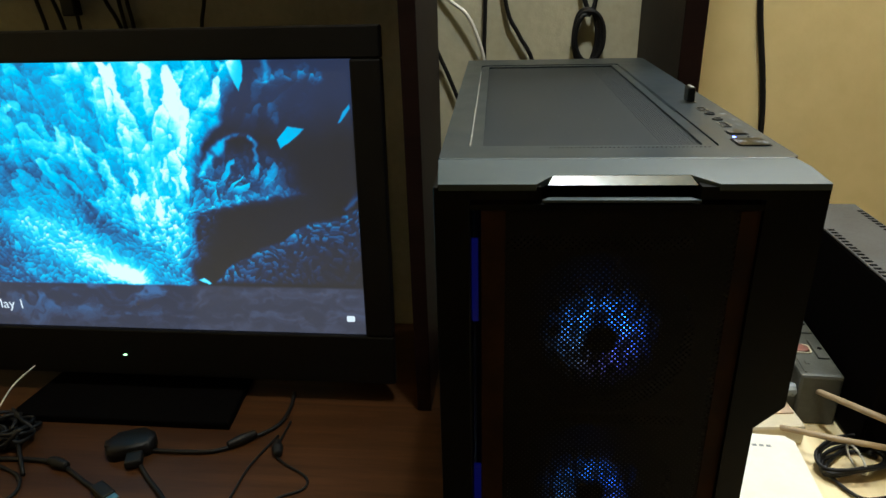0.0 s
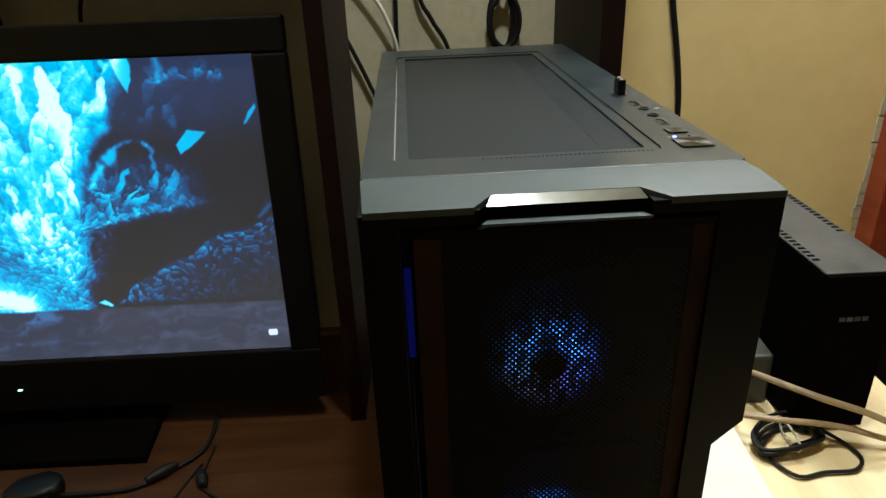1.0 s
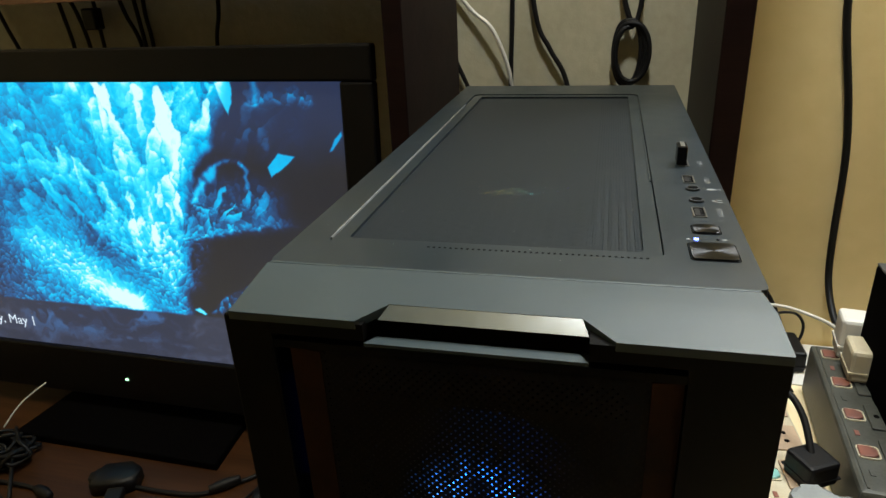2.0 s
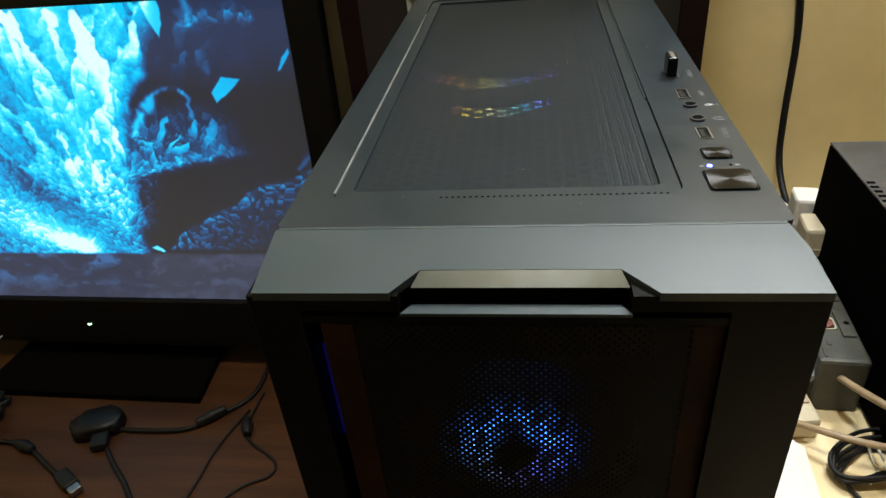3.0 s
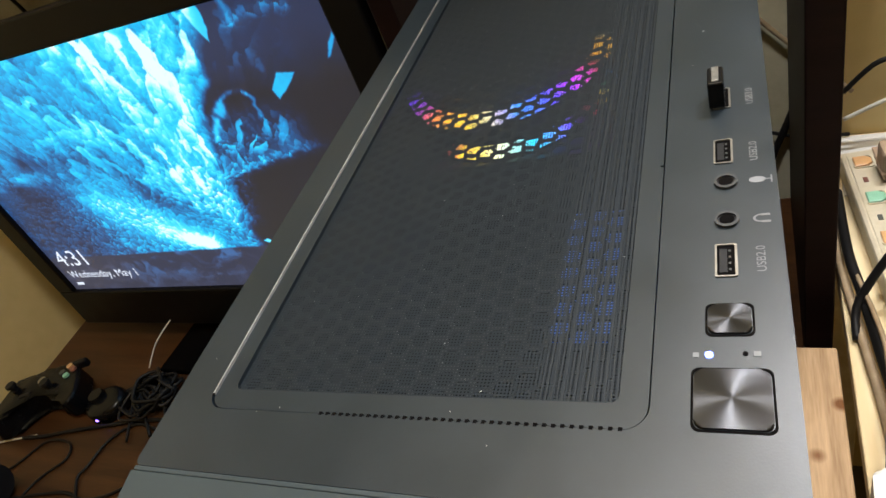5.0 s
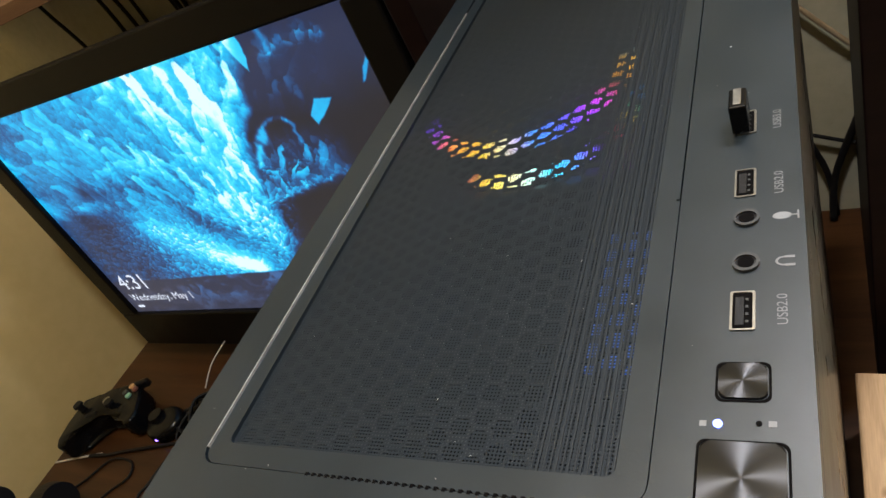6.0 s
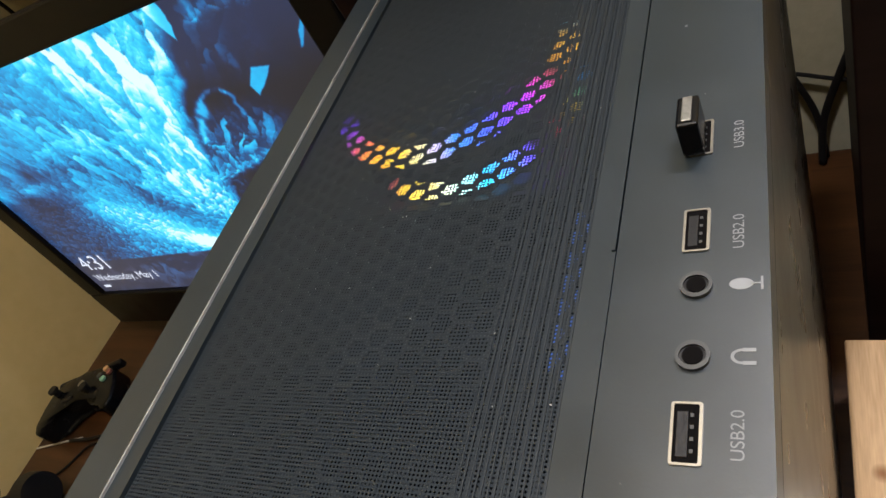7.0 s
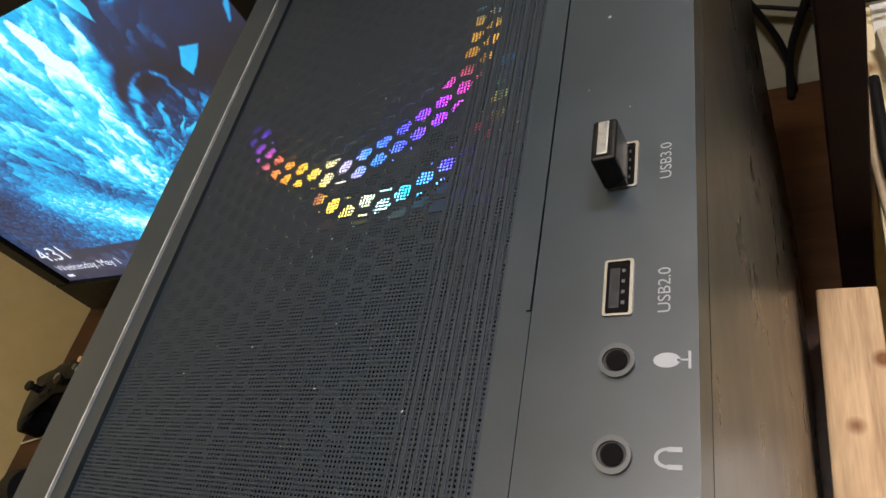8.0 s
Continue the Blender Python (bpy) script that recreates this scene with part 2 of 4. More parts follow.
def streaky_blue():
    """Blue fan light, strongest near the hub and broken into streaks by the blades in front of it."""
    mat = glow_by_vertex("streaky_blue", 3.0)
    n, l = nodes_of(mat)
    tc = n.new("ShaderNodeTexCoord")
    mp = n.new("ShaderNodeMapping")
    mp.inputs["Scale"].default_value = (1, 1, 0.4)
    l.new(tc.outputs["Object"], mp.inputs["Vector"])
    no = n.new("ShaderNodeTexNoise")
    no.inputs["Scale"].default_value, no.inputs["Detail"].default_value = 260, 2
    l.new(mp.outputs[0], no.inputs["Vector"])
    mr = n.new("ShaderNodeMapRange")
    mr.inputs["From Min"].default_value, mr.inputs["From Max"].default_value = 0.42, 0.68
    mr.inputs["To Min"].default_value, mr.inputs["To Max"].default_value = 0.1, 7.0
    l.new(no.outputs[0], mr.inputs["Value"])
    l.new(mr.outputs[0], n["Principled BSDF"].inputs["Emission Strength"])
    return mat


M["fan_blue"] = streaky_blue()


# ---- mesh helpers ----
def part(name, bm, mat, parent=None, label="", smooth=False):
    me = bpy.data.meshes.new(name)
    bmesh.ops.recalc_face_normals(bm, faces=bm.faces)
    bm.to_mesh(me)
    bm.free()
    if smooth:
        me.shade_smooth()
    me.materials.append(M[mat])
    ob = new(name, me)
    ob.parent = parent
    if label:
        ob["label"] = label
    return ob


def thing(name, label, category, m=None, group="", kind=""):
    ob = new(name)
    ob.empty_display_size = 0.02
    if m is not None:
        ob.matrix_world = m
    return tagged(ob, label, category, group, kind)


def box(x0, y0, z0, x1, y1, z1, bevel=0.0, segments=2, bm=None):
    bm = bm or bmesh.new()
    made = bmesh.ops.create_cube(bm, size=1, matrix=Matrix.LocRotScale(
        ((x0 + x1) / 2, (y0 + y1) / 2, (z0 + z1) / 2), None, (abs(x1 - x0), abs(y1 - y0), abs(z1 - z0))))
    if bevel:
        edges = {e for v in made["verts"] for e in v.link_edges}
        bmesh.ops.bevel(bm, geom=list(edges), offset=bevel, segments=segments, affect="EDGES", profile=0.5)
    return bm


def prism(points, z0, z1, bevel=0.0, bm=None):
    """A flat outline in x and y, raised from z0 to z1."""
    bm = bm or bmesh.new()
    low = [bm.verts.new((x, y, z0)) for x, y in points]
    top = [bm.verts.new((x, y, z1)) for x, y in points]
    bm.faces.new(low[::-1])
    bm.faces.new(top)
    n = len(points)
    for i in range(n):
        bm.faces.new((low[i], low[(i + 1) % n], top[(i + 1) % n], top[i]))
    if bevel:
        bmesh.ops.bevel(bm, geom=[e for e in bm.edges if all(v in top for v in e.verts)], offset=bevel, segments=2, affect="EDGES", profile=0.5)
    return bm


def rounded(x0, y0, x1, y1, r, n=5):
    pts = []
    for cx, cy, a0 in ((x1 - r, y0 + r, -90), (x1 - r, y1 - r, 0), (x0 + r, y1 - r, 90), (x0 + r, y0 + r, 180)):
        pts += [(cx + r * math.cos(radians(a0 + 90 * i / n)), cy + r * math.sin(radians(a0 + 90 * i / n))) for i in range(n + 1)]
    return pts


def frame_of(outer, inner, z0, z1, bm=None):
    """A rim between two outlines with the same number of points."""
    bm = bm or bmesh.new()
    rings = [[bm.verts.new((x, y, z)) for x, y in pts] for pts, z in ((outer, z0), (outer, z1), (inner, z1), (inner, z0))]
    n = len(outer)
    for a, b in ((0, 1), (1, 2), (2, 3), (3, 0)):
        for i in range(n):
            bm.faces.new((rings[a][i], rings[a][(i + 1) % n], rings[b][(i + 1) % n], rings[b][i]))
    return bm


def cyl(x, y, z0, z1, r, n=24, r2=None, bm=None):
    bm = bm or bmesh.new()
    bmesh.ops.create_cone(bm, cap_ends=True, segments=n, radius1=r, radius2=r if r2 is None else r2, depth=z1 - z0,
                          matrix=Matrix.Translation((x, y, (z0 + z1) / 2)))
    return bm


def smooth_line(points, steps=6):
    p = [Vector(points[0])] + [Vector(q) for q in points] + [Vector(points[-1])]
    out = []
    for i in range(1, len(p) - 2):
        for k in range(steps):
            t = k / steps
            out.append(0.5 * (2 * p[i] + (p[i + 1] - p[i - 1]) * t + (2 * p[i - 1] - 5 * p[i] + 4 * p[i + 1] - p[i + 2]) * t * t
                              + (3 * p[i] - p[i - 1] - 3 * p[i + 1] + p[i + 2]) * t ** 3))
    return out + [p[-1]]


def tube(points, r, sides=8, steps=6, bm=None, straight=False):
    """A round cord along a smooth line; r may be a list, one a given point."""
    bm = bm or bmesh.new()
    line = [Vector(q) for q in points] if straight else smooth_line(points, steps)
    rings = []
    side = None
    for i, q in enumerate(line):
        d = (line[min(i + 1, len(line) - 1)] - line[max(i - 1, 0)]).normalized()
        if side is None:
            side = d.orthogonal().normalized()
        side = (side - d * side.dot(d)).normalized()
        up = d.cross(side)
        if isinstance(r, (list, tuple)):
            f = i / max(len(line) - 1, 1) * (len(r) - 1)
            k = min(int(f), len(r) - 2)
            rad = r[k] + (r[k + 1] - r[k]) * (f - k)
        else:
            rad = r
        rings.append([bm.verts.new(q + rad * (math.cos(2 * math.pi * k / sides) * side + math.sin(2 * math.pi * k / sides) * up)) for k in range(sides)])
    for a, b in zip(rings, rings[1:]):
        for k in range(sides):
            bm.faces.new((a[k], a[(k + 1) % sides], b[(k + 1) % sides], b[k]))
    bm.faces.new(rings[0][::-1])
    bm.faces.new(rings[-1])
    return bm


def lettering(name, text, size, mat, parent, m, label=""):
    data = bpy.data.curves.new(name, "FONT")
    data.body, data.size = text, size
    tmp = bpy.data.objects.new(name, data)
    scene.collection.objects.link(tmp)
    me = bpy.data.meshes.new_from_object(tmp.evaluated_get(bpy.context.evaluated_depsgraph_get()))
    bpy.data.objects.remove(tmp)
    me.name = name
    me.materials.clear()
    me.materials.append(M[mat])
    ob = new(name, me)
    ob.parent = parent
    ob.matrix_local = m
    if label:
        ob["label"] = label
    return ob


def cable(name, points, r, mat, label, group="", steps=6):
    ob = part(name, tube(points, r, 8, steps), mat, None, "", True)
    return tagged(ob, label, "cable", group)


# ---- room ----
def setting(name, bm, mat, label="", category=""):
    return tagged(part(name, bm, mat), label, category, kind="structure")


setting("floor", box(-1.6, -4.6, -0.05, 3.6, 0.9, 0.0), "floor_tile", "plain cement floor of the room", "floor")
setting("ceiling", box(-1.6, -4.6, 2.6, 3.6, 0.9, 2.65), "cream_wall", "plain painted ceiling", "ceiling")
setting("wall_north_1", box(-1.6, 0.715, 0, 0.15, 0.83, 2.6), "plaster", "rough grey plastered wall behind the desk", "wall")
setting("wall_north_2", box(0.15, 0.712, 0, 3.6, 0.83, 2.6), "cream_wall", "smooth cream painted wall", "wall")
setting("wall_west", box(-1.6, -4.6, 0, -1.42, 0.715, 2.6), "cream_wall", "cream painted side wall", "wall")
setting("wall_east", box(3.5, -4.6, 0, 3.6, 0.712, 2.6), "cream_wall", "cream painted side wall", "wall")
setting("wall_south", box(-1.42, -4.6, 0, 3.5, -4.5, 2.6), "cream_wall", "cream painted wall", "wall")
door = setting("door_1", box(0.728, 0.676, 0.02, 1.45, 0.706, 2.05, 0.004), "panel_wood", "dark wooden door in a red-brown frame", "door")
part("door_frame", box(0.664, 0.668, 0.0, 0.727, 0.711, 2.1, 0.003), "door_red", door, "red-brown painted jamb")
random.seed(8)
ragged = bmesh.new()
for k in range(60):   # broken plaster along the jamb
    w, z = random.uniform(0.006, 0.013), 0.8 + k * 0.0218
    box(0.664 - w, 0.7085, z, 0.6645, 0.7112, z + random.uniform(0.018, 0.0217), bm=ragged)
part("plaster_edge", ragged, "plaster", door, "broken plaster edge along the jamb")


# ---- desks and shelf ----
desk = thing("desk", "brown varnished wooden desk under the monitor", "desk")
part("desktop", box(-1.09, -0.12, 0.668, 0.164, 0.713, 0.70, 0.003), "desk_wood", desk)
for x, y in ((-1.05, 0.0), (0.05, 0.0), (-1.05, 0.66), (0.05, 0.66)):
    part("leg", box(x - 0.025, y - 0.025, 0, x + 0.025, y + 0.025, 0.668, 0.002), "desk_wood", desk)

bench = thing("side_table", "pale plywood side table with knots", "table")
part("tabletop", box(0.169, -0.35, 0.775, 0.495, 0.71, 0.795, 0.0015), "plywood", bench)
for x, y in ((0.20, -0.3), (0.465, -0.3), (0.20, 0.66), (0.465, 0.66)):
    part("leg", box(x - 0.022, y - 0.022, 0, x + 0.022, y + 0.022, 0.775, 0.002), "plywood", bench)

block = thing("wooden_block", "raw pale wooden block standing between case and table", "block")
part("block", box(0.1185, -0.08, 0.70, 0.160, 0.395, 0.795, 0.002), "block_wood", block)

shelf = thing("shelf_unit", "dark-stained wooden shelf unit standing over the desk", "shelf")
part("board", box(-1.09, 0.57, 1.295, -0.187, 0.713, 1.315, 0.001), "shelf_wood", shelf, "brown horizontal board")
part("side_panel", box(-0.183, 0.452, 0.7, -0.162, 0.685, 1.8, 0.0015), "panel_wood", shelf)
part("side_panel", box(0.137, 0.442, 0.70, 0.162, 0.711, 1.8, 0.0015), "panel_wood", shelf)


# ---- monitor ----
def lattice(ix, iy, seed):
    h = np.sin(ix * 127.1 + iy * 311.7 + seed * 74.7) * 43758.5453
    return h - np.floor(h)


def value_noise(x, y, seed=0):
    ix, iy = np.floor(x), np.floor(y)
    fx, fy = x - ix, y - iy
    fx, fy = fx * fx * (3 - 2 * fx), fy * fy * (3 - 2 * fy)
    a, b = lattice(ix, iy, seed), lattice(ix + 1, iy, seed)
    c, d = lattice(ix, iy + 1, seed), lattice(ix + 1, iy + 1, seed)
    return (a + (b - a) * fx) * (1 - fy) + (c + (d - c) * fx) * fy


def fbm(x, y, seed=0, octaves=4):
    total, amp = 0, 0.5
    for o in range(octaves):
        total = total + amp * value_noise(x * 2 ** o, y * 2 ** o, seed + o)
        amp *= 0.5
    return total / (1 - 0.5 ** octaves)


def step(x, a, b):
    t = np.clip((x - a) / (b - a), 0, 1)
    return t * t * (3 - 2 * t)


def cells(p, q, seed):
    """Cell noise: nearest and second nearest distance, a random value for each cell and the height within it."""
    ip, iq = np.floor(p), np.floor(q)
    f1, f2, tone, rise = np.full_like(p, 9.0), np.full_like(p, 9.0), np.zeros_like(p), np.zeros_like(p)
    for dp in (-1, 0, 1):
        for dq in (-1, 0, 1):
            cp, cq = ip + dp, iq + dq
            d = np.hypot(cp + lattice(cp, cq, seed) - p, cq + lattice(cp, cq, seed + 1) - q)
            nearer = d < f1
            f2 = np.where(nearer, f1, np.minimum(f2, d))
            tone = np.where(nearer, lattice(cp, cq, seed + 2), tone)
            rise = np.where(nearer, q - cq - lattice(cp, cq, seed + 1), rise)
            f1 = np.where(nearer, d, f1)
    return f1, f2, tone, rise


def cave_picture(u, v):
    """Blue ice cave: lobes of lit ice fan out over a light on the cave floor; the rock to the side stays dark."""
    a = 1.8
    n1, n2 = fbm(u * 8 * a, v * 8, 3) - 0.5, fbm(u * 8 * a + 9, v * 8, 5) - 0.5
    m1, m2 = fbm(u * 30 * a, v * 30, 13) - 0.5, fbm(u * 30 * a + 9, v * 30, 15) - 0.5
    wu, wv = u + 0.03 * n1 + 0.012 * m1, v + 0.05 * n2 + 0.02 * m2

    def near(points, width, uu=None, vv=None):
        """Soft band along a line of points."""
        uu, vv = (wu, wv) if uu is None else (uu, vv)
        best = np.full_like(u, 9.0)
        for (x0, y0), (x1, y1) in zip(points, points[1:]):
            ex, ey = (x1 - x0) * a, y1 - y0
            t = np.clip((((uu - x0) * a) * ex + (vv - y0) * ey) / (ex * ex + ey * ey), 0, 1)
            best = np.minimum(best, np.hypot((uu - x0) * a - t * ex, vv - y0 - t * ey))
        return np.exp(-(best / width) ** 2)

    def shard(points):
        """A filled piece with straight sides, corners given clockwise."""
        inside = np.full_like(u, 9.0)
        for (x0, y0), (x1, y1) in zip(points, points[1:] + points[:1]):
            ex, ey = (x1 - x0) * a, y1 - y0
            inside = np.minimum(inside, ((u + 0.006 * m1 - x0) * a * -ey + (v + 0.012 * m2 - y0) * ex) / -math.hypot(ex, ey))
        return step(inside, -0.002, 0.004)

    # lobes of ice, drawn out away from the light
    x, y = (wu - 0.60) * a, wv - 0.02
    r, ang = np.hypot(x, y), np.degrees(np.arctan2(y, x))
    f1, f2, tone, rise = cells(ang / 5.0 + 2.2 * n1, np.log(r + 0.12) * 4.2 + 1.6 * n2 + 0.25 * np.sin(ang * 0.5), 11)
    g1, g2, tone2, rise2 = cells(ang / 2.4 + 3.0 * n2, np.log(r + 0.12) * 8.5 + 3.0 * n1, 21)
    h1, h2, tone3, rise3 = cells(u * 75 * a + 6 * n1, v * 60 + 6 * n2, 31)
    lobe = np.clip(0.5 + 0.9 * rise, 0.02, 1.3) ** 1.4 * (0.25 + 0.95 * tone) * (0.55 + 0.45 * step(f2 - f1, 0.0, 0.16))
    small = np.clip(0.5 + 0.95 * rise2, 0.02, 1.3) ** 1.4 * (0.15 + 1.1 * tone2) * (0.45 + 0.55 * step(g2 - g1, 0.0, 0.2))
    grain = np.clip(0.55 + 0.8 * rise3, 0.05, 1.2) * (0.1 + 1.1 * tone3)
    low_mix = 1 - step(v, 0.38, 0.62)
    ice = (0.62 * lobe + 0.42 * small) * (1 - 0.65 * low_mix) + (0.25 * small + 0.5 * grain) * low_mix + 0.22 * grain
    # where the ice is lit
    side = np.interp(v, [0.15, 0.41, 0.6, 0.70, 0.80, 1.0], [0.635, 0.65, 0.665, 0.685, 0.74, 0.785])
    lit = 1 - step(wu + 0.02 * n2, side - 0.012, side + 0.02)
    wide = 0.68 + 0.40 * step(u, 0.12, 0.5)
    core = near([(0.60, 1.02), (0.645, 0.85), (0.665, 0.76), (0.605, 0.60), (0.59, 0.50)], 0.075)
    core = core + 0.7 * near([(0.49, 1.0), (0.53, 0.82), (0.56, 0.72)], 0.05) + 0.6 * near([(0.70, 0.95), (0.71, 0.87)], 0.03)
    streak = fbm(ang / 2.2 + 3 * n1, np.log(r + 0.12) * 7 + 3 * n2, 45, 5)
    e = lit * wide * (0.10 + 0.42 * streak + 1.3 * ice) + lit * core * (0.22 + 1.05 * lobe + 0.35 * small)
    # dark rock bank coming down to the light, and the mist under it
    bank = near([(0.18, 0.64), (0.30, 0.60), (0.40, 0.59), (0.44, 0.49), (0.50, 0.35), (0.56, 0.22)], 0.048)
    e = e * (1 - 0.72 * np.clip(bank * (0.75 + 0.8 * n1), 0, 1))
    under = step(0.60 - 1.25 * np.maximum(wu - 0.40, 0) - wv, 0.0, 0.07) * lit
    e = e * (1 - 0.45 * under) + under * 0.10 * grain
    e = e + under * 0.62 * near([(0.30, 0.44), (0.40, 0.33), (0.52, 0.22)], 0.085, u, v) * (0.75 + 0.5 * grain)
    e = e * (1 - 0.6 * under * (1 - step(u, 0.12, 0.34)))
    hot = 1.7 * near([(0.475, 0.235), (0.525, 0.212)], 0.020, u, v) + 0.6 * near([(0.42, 0.285), (0.53, 0.215)], 0.04, u, v)
    # dark side: arch, hanging rock, ledge and the far bank
    dark_side = 1 - lit
    arch = near([(0.698, 0.64), (0.712, 0.69), (0.739, 0.727), (0.765, 0.75), (0.79, 0.752), (0.806, 0.73)], 0.007, u + 0.004 * n1, v + 0.01 * n2)
    arch = 0.40 * arch * (0.1 + 1.2 * tone2 * (0.5 + tone3)) + 0.8 * near([(0.69, 0.625), (0.712, 0.675)], 0.011) + 0.7 * near([(0.725, 0.695), (0.74, 0.725)], 0.012)
    arch = arch + 0.35 * near([(0.80, 0.74), (0.812, 0.71), (0.815, 0.67)], 0.006)
    edge_v = np.interp(u, [0.64, 0.70, 0.79, 0.87, 0.95], [0.45, 0.476, 0.508, 0.53, 0.535]) + 0.03 * n2
    shelf_rock = dark_side * step(wv, edge_v, edge_v + 0.015) * (1 - step(u, 0.80, 0.90)) * (1 - step(v, 0.60, 0.74))
    rock = shelf_rock * (0.10 + 0.7 * small * tone2 + 0.3 * grain * tone3)
    rim = dark_side * np.exp(-((wv - edge_v - 0.02) / 0.02) ** 2) * (1 - step(u, 0.78, 0.92)) * (0.08 + 0.5 * grain)
    far_v = np.interp(u, [0.68, 0.74, 0.86, 0.98], [0.19, 0.285, 0.40, 0.505]) + 0.03 * n1
    far_bank = dark_side * (1 - step(wv, far_v - 0.02, far_v)) * step(v, 0.19, 0.21) * np.exp(-(far_v - v) / 0.13)
    far_bank = far_bank * (0.07 + 0.5 * grain * step(tone3, 0.25, 0.9)) + 0.2 * dark_side * near([(0.965, 0.50), (1.0, 0.55)], 0.008)
    hang = dark_side * step(wv, 0.70, 0.9) * (0.09 + 0.25 * small * tone * (1 - step(u, 0.82, 0.95)))
    hang = hang + 0.4 * near([(0.83, 0.925), (0.87, 0.95), (0.905, 0.965), (0.93, 0.935)], 0.016) * grain + 0.5 * near([(0.835, 1.0), (0.845, 0.93)], 0.010) * tone2
    hang = hang + 0.35 * near([(0.84, 0.86), (0.85, 0.80)], 0.014) * small + 0.25 * near([(0.70, 0.60), (0.69, 0.45), (0.66, 0.30)], 0.03) * grain
    pieces = 0.85 * shard([(0.872, 0.782), (0.912, 0.766), (0.885, 0.735), (0.857, 0.688), (0.851, 0.735)]) * (0.6 + 0.5 * fbm(u * 40, v * 40, 71))
    pieces = pieces + 0.55 * shard([(0.992, 0.882), (0.994, 0.84), (0.975, 0.795), (0.955, 0.778), (0.978, 0.825)])
    pieces = pieces + 0.8 * shard([(0.768, 1.0), (0.80, 1.0), (0.797, 0.94), (0.786, 0.897), (0.775, 0.95)])
    pieces = pieces + 1.3 * shard([(0.655, 0.205), (0.668, 0.215), (0.683, 0.198), (0.678, 0.188)])
    # cave floor
    floor_mask = 1 - step(v + 0.008 * n1, 0.178, 0.19)
    ripple = step(fbm(u * 11 + 9 * n1, v * 30 + 5 * n2, 61, 5), 0.35, 0.85)
    e = (e + hot + arch + rock + rim + far_bank + hang + pieces) * (1 - floor_mask)
    e = e + floor_mask * (0.06 + 0.16 * ripple * (0.4 + near([(0.3, 0.15), (0.55, 0.16)], 0.1, u, v)))
    e = np.clip(e + 0.015 + 0.02 * n1, 0, 2.4)
    stops = [0, 0.12, 0.3, 0.55, 0.85, 1.25, 1.8]
    red = np.interp(e, stops, [0.001, 0.002, 0.003, 0.004, 0.010, 0.10, 0.8])
    green = np.interp(e, stops, [0.002, 0.018, 0.10, 0.32, 0.58, 0.85, 1.0])
    blue = np.interp(e, stops, [0.006, 0.075, 0.30, 0.66, 0.90, 1.0, 1.0])
    grey = 0.012 + 0.018 * (1 - step(v, 0.1, 0.7)) + 0.02 * floor_mask * (0.6 + ripple) + 0.008 * dark_side
    return np.stack([red + grey * 1.08, green + grey * 0.88, blue + grey * 0.58], -1)


monitor = thing("monitor", "large black flat monitor showing a blue ice-cave lock screen", "monitor",
                pose(-0.613, 0.472, 0.70, 0, 0, 0))
TILT_BACK = pose(0, 0, 0, -4.0, 0, 0)
SX, Z0, Z1 = 0.357, 0.114, 0.503   # half width of the lit screen, its foot and its head over the desk


def tilted(ob):
    ob.matrix_local = TILT_BACK
    return ob


bez = bmesh.new()
for x0, z0, x1, z1 in ((-SX - 0.041, Z1, SX + 0.041, Z1 + 0.041), (-SX - 0.041, Z0 - 0.078, SX + 0.041, Z0), (-SX - 0.041, Z0, -SX, Z1), (SX, Z0, SX + 0.041, Z1)):
    box(x0, -0.012, z0, x1, 0.005, z1, 0.003, bm=bez)
bezel = tilted(part("bezel", bez, "bezel", monitor))
tilted(part("housing", box(-SX + 0.015, 0.0055, Z0 - 0.03, SX - 0.015, 0.06, Z1 + 0.01, 0.02), "black_plastic", monitor))
NU, NV = 640, 360
gu, gv = np.meshgrid(np.linspace(0, 1, NU + 1), np.linspace(0, 1, NV + 1))
co = np.stack([(gu * 2 - 1) * SX, np.full_like(gu, -0.004), Z0 + gv * (Z1 - Z0)], -1).reshape(-1, 3)
idx = np.arange((NU + 1) * (NV + 1)).reshape(NV + 1, NU + 1)
quads = np.stack([idx[:-1, :-1], idx[:-1, 1:], idx[1:, 1:], idx[1:, :-1]], -1).reshape(-1, 4)
me = bpy.data.meshes.new("screen")
me.from_pydata(co.tolist(), [], quads.tolist())
layer = me.color_attributes.new("picture", "FLOAT_COLOR", "POINT")
rgba = np.ones((co.shape[0], 4), np.float32)
rgba[:, :3] = cave_picture(gu, gv).reshape(-1, 3)
layer.data.foreach_set("color", rgba.ravel())
me.materials.append(M["screen"])
screen = new("screen", me)
screen.parent = monitor
screen["label"] = "lit screen with a picture of a blue ice cave"
tilted(screen)


def on_screen(x, z):
    """A place on the screen's face, from metres from its left foot corner."""
    return pose(-SX + x, -0.0052, Z0 + z, 90, 0, 0)


lettering("clock_text", "4:31", 0.046, "text_white", screen, on_screen(0.018, 0.055))
lettering("date_text", "Wednesday, May 1", 0.0218, "text_white", screen, on_screen(0.017, 0.028))
part("screen_icon", box(0.018, -0.0056, Z0 + 0.012, 0.034, -0.0049, Z0 + 0.017), "text_white", screen).location.x = -SX
part("network_icon", prism(rounded(-0.006, -0.0045, 0.006, 0.0045, 0.002), 0, 0.0006), "text_white", screen).matrix_local = on_screen(2 * SX - 0.022, 0.025)
led = part("power_light", box(-0.0225, -0.0135, Z0 - 0.043, -0.0175, -0.0119, Z0 - 0.041), "led_green", monitor)
tilted(led)
